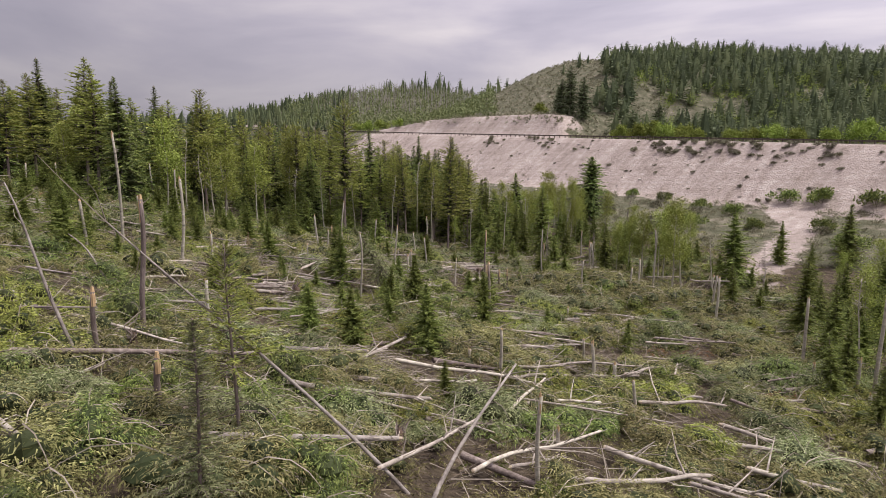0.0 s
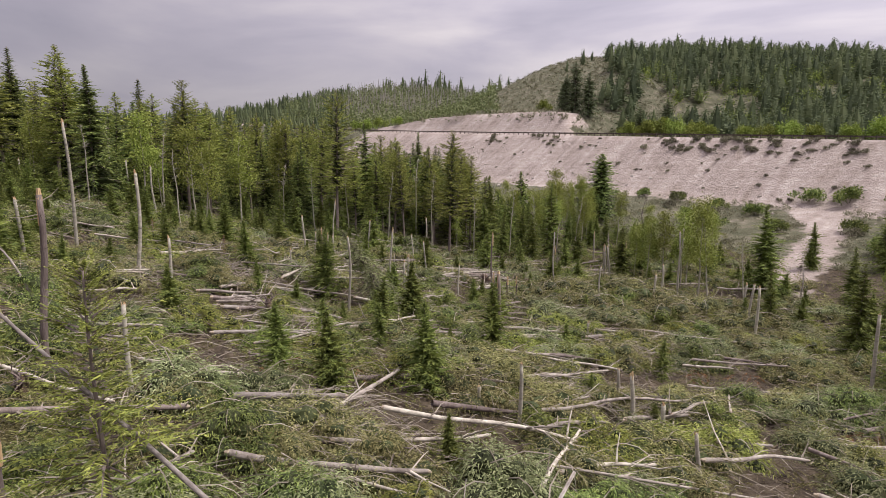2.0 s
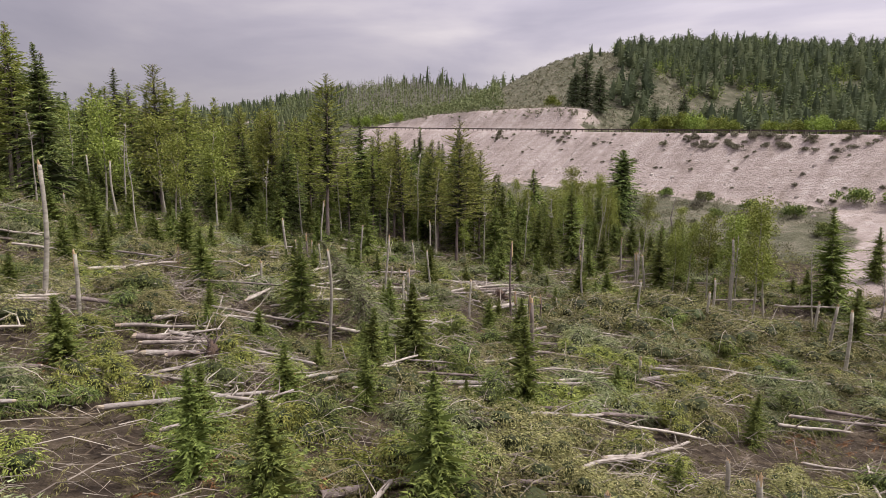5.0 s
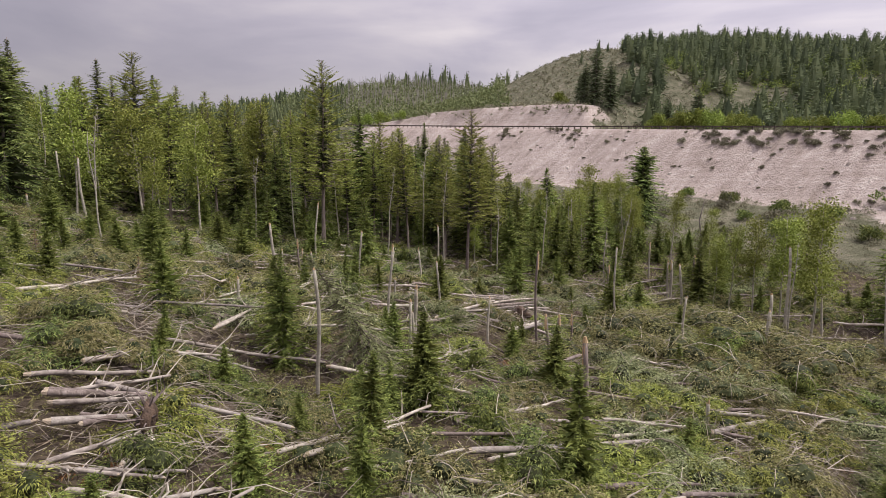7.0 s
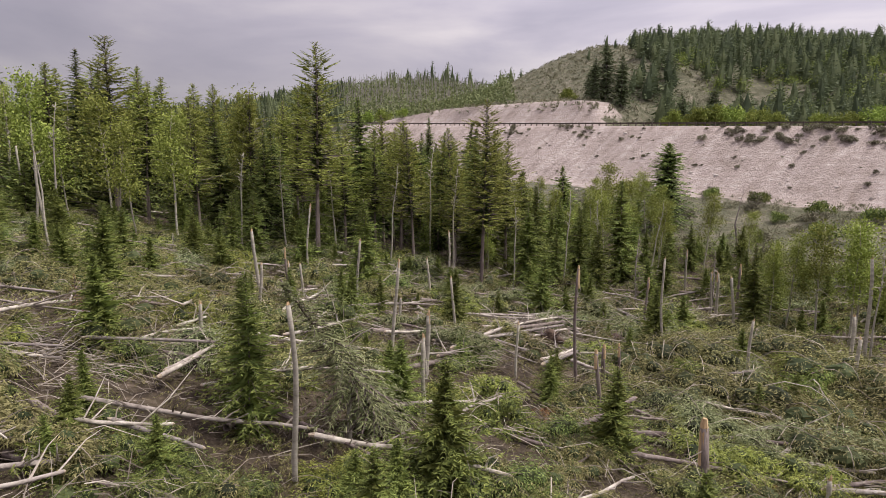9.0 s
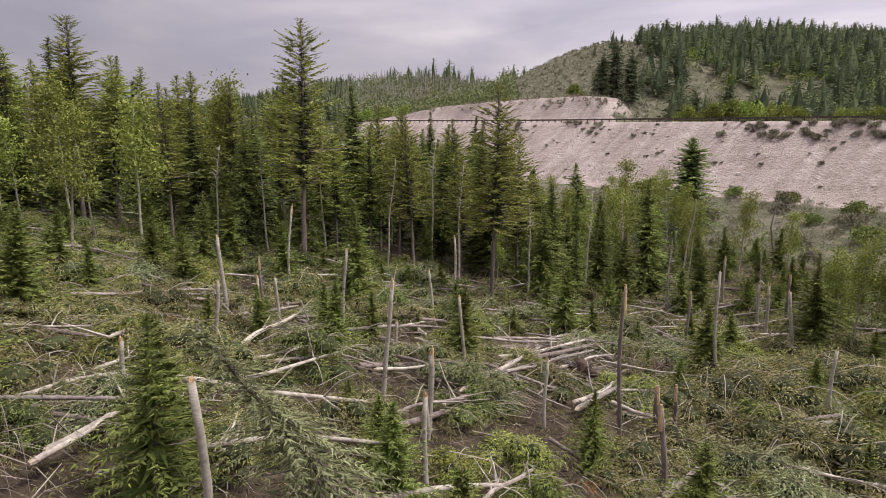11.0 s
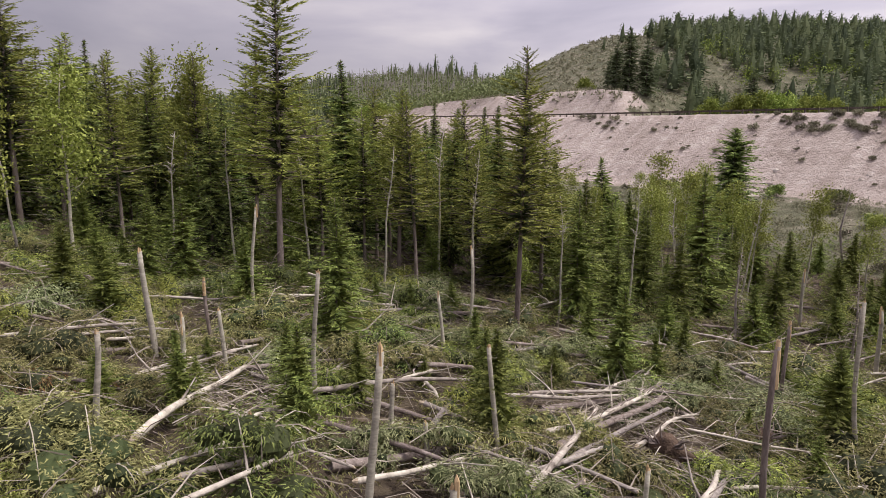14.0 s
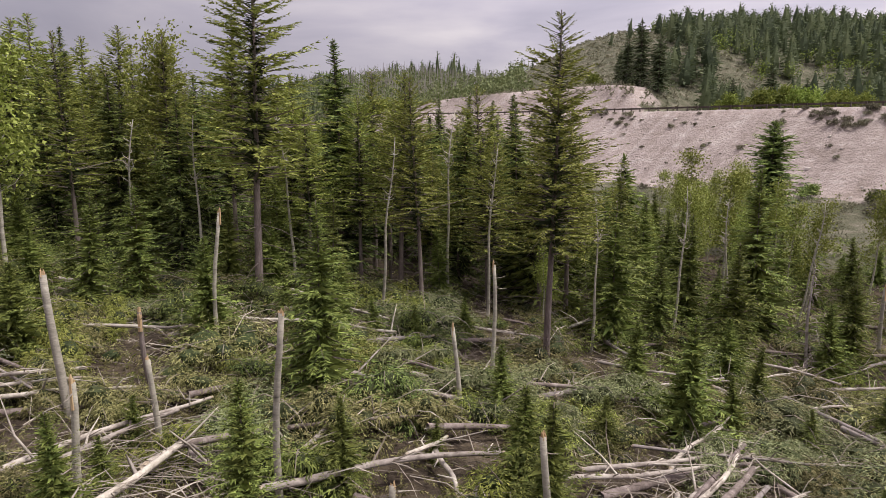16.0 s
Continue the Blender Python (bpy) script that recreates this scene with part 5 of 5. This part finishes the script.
boughs(170, 16, 16, M_YOUNG, "green_undergrowth", "fresh green low growth below the gravel bank", 0.5, 0.2, 0.25, 26, (12, 36), (66, 102), lambda x, y: along(x, y)[1] < -33, (0.4, 1.1), (0.3, 0.8), 1.1)
boughs(70, 12, 18, M_DRY, "dry_brush", "rust-brown dead conifer boughs on the ground", 0.6, 0.2, 0.16, 7, (-50, 30), (10, 80), lambda x, y: field(x, y) and wave(x, y, 0.4, 35) > 0.1, (0.4, 0.9), (0.25, 0.6), 1.0)


def sticks(n, seed_, xr, yr, keep):
    q = np.random.RandomState(seed_)
    acc = Acc()
    for x, y in scatter(q, n, xr, yr, keep, 0.0):
        a, ln = q.normal(0.1, 0.8), q.uniform(0.5, 2.6)
        c, s_ = math.cos(a), math.sin(a)
        z0, z1 = hz(x, y) + q.uniform(0.1, 0.75), hz(x + c * ln, y + s_ * ln) + q.uniform(0.05, 0.8)
        mid = np.array([x + c * ln / 2, y + s_ * ln / 2, (z0 + z1) / 2 + 0.18 * ln * q.rand()]) + q.normal(0, 0.05, 3)
        r = q.uniform(0.006, 0.02)
        tube(acc, [[x, y, z0], mid, [x + c * ln, y + s_ * ln, z1]], [r, r * 0.8, r * 0.3], 3)
    return tagged(new("stick_litter", acc.mesh("sticks", M_TWIG)), "pale broken branches and sticks over the ground", "sticks", kind="stuff")


sticks(3800, 9, (-58, 36), (8, 90), field)
PILES = ((2.8, 63.0, 3.2), (-15.0, 48.0, 3.0), (6.5, 33.0, 2.5), (-10.5, 61.0, 2.5), (-9.0, 38.5, 2.6), (-20.0, 41.0, 3.0), (11.0, 44.0, 2.4), (-2.0, 57.5, 2.2), (-3.5, 24.0, 2.2))
for i, (px, py, pr) in enumerate(PILES):
    sticks(170, 40 + i, (px - pr, px + pr), (py - pr, py + pr), lambda x, y: (x - px) ** 2 + (y - py) ** 2 < pr * pr)


lit = np.random.RandomState(54)
spots = np.array(scatter(lit, 18000, (-50, 34), (7, 84), field, 0.0))
k = len(spots)
ang = lit.normal(0.2, 1.0, k)
acc = Acc()
blades(acc, np.stack([spots[:, 0], spots[:, 1], surface(spots[:, 0], spots[:, 1]) + lit.uniform(0.15, 1.0, k) ** 1.4], 1), np.stack([np.cos(ang), np.sin(ang), lit.normal(-0.1, 0.35, k)], 1), lit.uniform(0.3, 1.1, k), lit.uniform(0.012, 0.03, k), lit, 0.25)
tagged(new("bare_twig_tangle", acc.mesh("bare_twig_tangle", M_TWIG)), "thin pale bare twigs tangled through the brush", "sticks", kind="stuff")
lit = np.random.RandomState(55)
spots = np.array(scatter(lit, 45000, (-54, 36), (7, 90), field, 0.0))
ang = lit.normal(0.1, 0.9, len(spots))
acc = Acc()
blades(acc, np.stack([spots[:, 0], spots[:, 1], surface(spots[:, 0], spots[:, 1]) + lit.uniform(0.01, 0.12, len(spots))], 1), np.stack([np.cos(ang), np.sin(ang), lit.normal(0, 0.12, len(spots))], 1), lit.uniform(0.2, 0.8, len(spots)), lit.uniform(0.02, 0.05, len(spots)), lit)
tagged(new("needle_litter", acc.mesh("needle_litter", M_LITTER)), "brown dead needles and twigs over the soil", "litter", kind="stuff")


# ---- torn-up root plates ----
def root_plate(x, y, size, turn, seed_):
    q = np.random.RandomState(seed_)
    ob = thing("root_plate", "torn-up root plate with dark soil and broken roots", "tree roots", "root plates")
    a, b = Acc(), Acc()
    rings = []
    for rr, off in ((0.05, 0.22), (0.55, 0.2), (0.95, 0.05), (0.6, -0.12), (0.05, -0.2)):
        t = np.linspace(0, 2 * np.pi, 14, endpoint=False)
        w = size * rr * (1 + q.normal(0, 0.14, 14))
        rings.append(np.stack([size * off + q.normal(0, 0.05, 14), w * np.cos(t), size * 0.8 + w * np.sin(t) * 0.85], 1))
    k = np.arange(5 * 14).reshape(5, 14)
    r2 = np.roll(k, -1, axis=1)
    a.add(np.concatenate(rings), np.stack([k[:-1], r2[:-1], r2[1:], k[1:]], -1).reshape(-1, 4))
    for i in range(34):
        t = q.uniform(0, 6.283)
        o = np.array([0, 0.4 * math.cos(t), 0.8 + 0.35 * math.sin(t)]) * size
        e = np.array([q.normal(-0.1, 0.35), 1.25 * math.cos(t), 0.8 + 1.1 * math.sin(t)]) * size * q.uniform(0.85, 1.15)
        tube(b, [o, (o + e) / 2 + q.normal(0, 0.1, 3), e], [0.05, 0.03, 0.008], 4)
    part("soil", a.mesh("root_soil", M_SOIL, True), ob)
    tagged(part("root_growth", b.mesh("roots", M_BARK), ob), kind="stuff")
    ob.matrix_world = spot(x, y, turn, 1, 0)


for i, (x, y, size, turn) in enumerate(((-9.6, 37.6, 0.9, 20), (-1.3, 17.0, 0.55, 170), (3.8, 61.5, 0.8, 60), (8.3, 64.0, 0.6, 120), (-12.2, 22.5, 0.5, 30))):
    root_plate(x, y, size, turn, 20 + i)

# ---- guardrail ----
rail = tagged(new("guardrail"), "long weathered guardrail on dark posts along the road", "guardrail")
post_acc = Acc()
tube(post_acc, [(0, 0, -0.4), (0, 0, 0.0), (0, 0, 0.78)], [0.13, 0.13, 0.125], 4)
post_me = post_acc.mesh("post", M_POST)
beam = [(0.0, 0.45), (0.05, 0.49), (0.05, 0.54), (0.0, 0.59), (0.0, 0.63), (0.05, 0.67), (0.05, 0.72), (0.0, 0.76)]


def deck(s):
    return 16.5 + 0.06 * min(max(s, -150), 220)


s_list = np.arange(-60, 240, 1.905)
for i, s in enumerate(s_list):
    x, y = road_point(s, 0.25)
    p = new("post", post_me)
    p.parent = rail
    p.location = (x, y, deck(s))
    p.rotation_euler = (0, 0, math.atan2(0.796, -0.606) + 0.785)
bv, bf = [], []
for i, s in enumerate(s_list):
    for o, z in beam:
        x, y = road_point(s, 0.42 + o)
        bv.append((x, y, deck(s) + z))
for i in range(len(s_list) - 1):
    for j in range(7):
        a = i * 8 + j
        bf.append((a, a + 1, a + 9, a + 8))
part("beam", mesh_from("beam", bv, bf, [M_STEEL]), rail, "corrugated rusty steel beam")


# ---- shrubs ----
def shrub_parts(seed_, r, h, n, mat, leaf):
    q = np.random.RandomState(seed_)
    ca, ta = Acc(), Acc()
    lobes = q.normal(0, 0.42, (9, 3)) * [r, r, h * 0.35] + [0, 0, h * 0.5]
    c = lobes[q.randint(9, size=n)] + unit(q.normal(size=(n, 3))) * q.uniform(0.15, 0.5, (n, 1)) * [r, r, h * 0.8]
    c[:, 2] = np.abs(c[:, 2])
    blades(ca, c, q.normal(size=(n, 3)) + [0, 0, 0.5], leaf * q.uniform(0.6, 1.3, n), leaf * q.uniform(0.35, 0.6, n), q)
    for i in range(7):
        e = lobes[i] * [1, 1, 1]
        tube(ta, [(0, 0, -0.1), e * [0.5, 0.5, 0.6], e], [0.03, 0.02, 0.008], 4)
    return ta.mesh("stems", M_TWIG), ca.mesh("leaves", mat)


def shrub_protos(name, label, count, group, **kw):
    out = []
    for i in range(count):
        ob = thing(name, label, "shrub", group)
        for nm, me in zip(("stem_growth", "foliage"), shrub_parts(500 + i, **kw)):
            tagged(part(nm, me, ob), kind="stuff")
        out.append(ob)
    return out


sages = shrub_protos("sagebrush", "grey-green sagebrush on the gravel bank", 3, "sagebrush", r=0.8, h=0.8, n=330, mat=M_SAGE, leaf=0.26)
limes = shrub_protos("willow_shrub", "bright yellow-green leafy shrub behind the guardrail", 3, "bright shrubs", r=2.4, h=3.6, n=1500, mat=M_LIME_LEAF, leaf=0.5)
greens = shrub_protos("green_shrub", "rounded dull green shrub at the foot of the bank", 3, "green shrubs", r=1.5, h=1.6, n=1100, mat=M_SPRUCE, leaf=0.32)


def by_road(s, d):
    return road_point(s, d)


for i in range(330):
    s = rng.uniform(-45, 105)
    low = i % 4 == 0
    d = -rng.uniform(1.5, 18.5) if low else -1.6 - 4.2 * rng.rand() ** 1.3
    x, y = by_road(s, d)
    if low or wave(s, d, 0.22, 61) > -0.12:
        stand(sages[i % 3], x, y, rng.uniform(0.25, 0.75) if low else rng.uniform(0.4, 1.15))
for i in range(46):
    s, d = rng.uniform(-50, 60), -rng.uniform(18, 42)
    x, y = by_road(s, d)
    if abs(x - np.interp(y, [52, 58, 70, 79, 88, 101], [27, 30, 38, 46, 54, 58])) < 3.5:
        continue
    stand(sages[i % 3], x, y, rng.uniform(0.7, 1.6))
for s, d, k in ((10, -16.5, 1.3), (4.5, -16, 1.5), (-3, -15.5, 1.5), (-9, -17, 1.4), (14, -25, 1.1), (21, -23, 1.0), (30, -21, 1.0), (37, -20.5, 0.9), (8, -31, 1.0), (16, -34, 1.2), (24, -28, 0.8), (0, -28, 1.1), (-6, -36, 1.3), (44, -22, 0.9), (52, -21, 0.8)):
    stand(greens[rng.randint(3)], *by_road(s, d), k)
for s, d, k in ((60, 13, 0.85), (57, 15, 1.0), (53, 14, 0.95), (49, 16, 0.9), (45, 15, 0.7), (66, 14, 0.8), (38, 20, 0.7), (34, 21, 0.75), (30, 23, 0.95), (27, 26, 0.8), (13, 28, 1.15), (18, 24, 0.8), (-12, 18, 0.9), (-20, 20, 1.0), (110, 30, 0.8), (170, 12, 0.9), (178, 14, 1.0), (186, 15, 0.9), (162, 13, 0.7)):
    stand(limes[rng.randint(3)], *by_road(s, d), k * 1.25)
# dark spruces beside the road
broad = conifer_protos("broad_spruce", 2, "dark broad spruce in a clump beside the road", "tree", "roadside spruces", tall=14.0, spread=4.8, bare=0.02, trunk_r=0.25, boughs_=150, pairs=7, twig=0.9, thick=0.26, leafmat=M_FARWOOD, tip_power=0.85, sag=0.4, ragged=0.3)
for i, (s, d, h) in enumerate(((97.0, 25.0, 12.5), (92.5, 24, 15.0), (89, 26, 14.0), (101, 28, 9.0), (74, 31, 9.5), (68, 35, 11.5), (61, 34, 9.0))):
    stand(broad[i % 2], *by_road(s, d), h / 14.0)


# ---- far hillside woods ----
def far_conifers(places, mat, name, label, q, hr=(6, 12), dense=95, wide=0.2):
    """Many far trees in one mesh, each a ragged cone of drooping sprays round a dense heart."""
    ca = Acc()
    for x, y in places:
        z, h = hz(x, y), q.uniform(*hr) * q.uniform(0.75, 1.15) * (1 + 0.25 * float(wave(x, y, 0.12, 25)))
        w = wide * q.uniform(0.75, 1.25)
        t = q.uniform(0.04, 1, dense)
        a = q.uniform(0, 6.283, dense)
        r = h * w * (1 - t) ** 0.6 * q.uniform(0.5, 1.15, dense) * (0.6 + 0.4 * np.minimum(1, t / 0.15)) + 0.012 * h
        c = np.stack([x + 0.35 * r * np.cos(a), y + 0.35 * r * np.sin(a), z + h * t], 1)
        d = np.stack([np.cos(a), np.sin(a), q.normal(-0.25, 0.2, dense) + 1.1 * t ** 3], 1)
        ln = 0.02 * h + 0.6 * r
        sprays(ca, c + d * (0.3 * r)[:, None], d, ln, 0.016 * h + 0.22 * ln, q.normal(0, 0.6, (dense, 3)) + [0, 0, 1])
        k = np.array([0.06, 0.3, 0.6, 0.97])
        tube(ca, np.stack([x + q.normal(0, 0.03 * h, 4), y + 0 * k, z + h * k], 1), h * w * 0.5 * np.array([0.75, 0.85, 0.6, 0.05]), 5)
        tube(ca, [(x, y, z - 0.3), (x, y, z + h * 0.1)], [0.016 * h, 0.015 * h], 3)
    return tagged(new(name, ca.mesh(name, mat)), label, "woods", kind="stuff")


q = np.random.RandomState(77)


def sd(x, y):
    s, d = along(x, y)
    return float(s), float(d)


def right_wood(x, y):
    s, d = sd(x, y)
    return 30 < d < 150 + max(x - 86, -22) and x < 0.77 * y + 4 and x > 0.275 * y + 5 * math.sin(y * 0.2) and wave(x, y, 0.05, 21) + 0.5 * wave(x, y, 0.15, 24) > -0.4


right = scatter(q, 1250, (40, 260), (85, 340), right_wood, 3.4)
far_conifers(right, M_FARWOOD, "hillside_woods", "dark conifer woods over the hillside", q, (5.5, 10.0), 120, 0.36)
crest = scatter(q, 150, (-200, 70), (352, 400), lambda x, y: wave(x, y, 0.09, 22) > -0.1, 3.5)
far_conifers(crest, M_FARWOOD, "ridge_woods", "conifers along the far ridge", q, (4, 8), 90, 0.26)
left_far = scatter(q, 1100, (-240, -20), (128, 352), lambda x, y: -0.72 * y < x < -0.14 * y - 6, 3.4)
far_conifers(left_far, M_FARWOOD, "valley_woods", "conifer woods filling the valley side", q, (4.5, 8.5), 60, 0.34)
skyline = scatter(q, 36, (-24, 55), (350, 376), lambda x, y: True, 3.0) + [(-34, 368), (-36, 370), (-33, 372), (-25, 371)]
far_conifers(skyline, M_FARWOOD, "skyline_conifers", "tall conifers on the far skyline", q, (7, 13), 110, 0.24)
knob = [(85.7, 292.0), (88, 290), (92, 294), (60, 268), (66, 276), (52, 262), (75, 285)]
far_conifers(knob, M_FARWOOD, "knoll_trees", "scattered conifers on the sagebrush knoll", q, (4, 8), wide=0.3)


def far_leafy(places, mat, name, label, h_, n, spread, size):
    ca = Acc()
    for x, y in places:
        z, h = hz(x, y), q.uniform(*h_)
        c = np.array([x, y, z + h * 0.62]) + q.normal(0, 1, (n, 3)) * [spread, spread, h * 0.19]
        blades(ca, c, q.normal(size=(n, 3)), size * q.uniform(0.8, 1.6, n), size * 0.9, q)
    return tagged(new(name, ca.mesh(name, mat)), label, "woods", kind="stuff")


grove = scatter(q, 700, (-130, 28), (215, 360), lambda x, y: -0.26 * y < x < 0.085 * y and sd(x, y)[1] > 14 and y < 352, 2.6)
far_leafy(grove, M_FARASPEN, "aspen_grove", "pale green aspen grove on the far slope", (3.5, 6.5), 34, 0.9, 0.75)
bg = Acc()
for x, y in scatter(q, 620, (-110, 25), (285, 352), lambda x, y: -0.22 * y < x < 0.05 * y, 1.6):
    z, h = hz(x, y), q.uniform(5, 8)
    tube(bg, [(x, y, z - 0.3), (x + q.normal(0, 0.3), y, z + h)], [0.16, 0.05], 3)
tagged(new("bare_aspen_grove", bg.mesh("bare_grove", M_FARTRUNK)), "grey leafless aspen trunks on the far slope", "woods", kind="stuff")
hill_lime = scatter(q, 150, (70, 240), (120, 300), lambda x, y: sd(x, y)[1] > 40 and wave(x, y, 0.05, 21) < -0.02, 3.0)
far_leafy(hill_lime, M_LIME_LEAF, "hillside_aspens", "light green aspens among hillside conifers", (4, 7), 130, 1.3, 0.42)


def in_gully(x, y):
    return y > 55 and abs(x - float(np.interp(y, [52, 58, 70, 79, 88, 101], [27, 30, 38, 46, 54, 58]))) < 3.2


sg = Acc()
for x, y in scatter(q, 3300, (-20, 190), (100, 330), lambda x, y: sd(x, y)[1] > 14 and (0.02 * y < x < 0.38 * y or sd(x, y)[1] < 50), 0.9) + scatter(q, 650, (18, 75), (52, 135), lambda x, y: -44 < sd(x, y)[1] < -19 and not in_gully(x, y), 0.7):
    near = y < 135
    n, r = (60 if near else 15), q.uniform(0.35, 0.9 if near else 1.15)
    c = np.array([x, y, hz(x, y) + 0.3 * r]) + q.normal(0, 0.4, (n, 3)) * [r, r, r * 0.5]
    blades(sg, c, q.normal(size=(n, 3)) + [0, 0, 0.5], r * q.uniform(0.6, 1.2, n) * (0.6 if near else 1), r * (0.13 if near else 0.45), q)
tagged(new("hillside_sagebrush", sg.mesh("hill_sage", M_SAGE)), "grey-green sagebrush dotting the knoll", "brush", kind="stuff")

# ---- stones on the bank ----
st = Acc()
for i in range(1500):
    s, d = q.uniform(-50, 110), -q.uniform(3, 24) if i % 4 else -q.uniform(14, 22)
    x, y = by_road(s, d)
    r = 0.07 * q.pareto(2.5) + 0.06
    r = min(r, 0.4)
    tube(st, [(x, y, hz(x, y) - r * 0.5), (x + 0.2 * r, y, hz(x, y) + r * 0.3), (x + 0.1 * r, y, hz(x, y) + r * 0.75)], [r, r * q.uniform(0.7, 1.1), r * 0.35], 5)
tagged(new("bank_stones", st.mesh("stones", M_STONE)), "pale loose stones scattered down the gravel bank", "stones", kind="stuff")
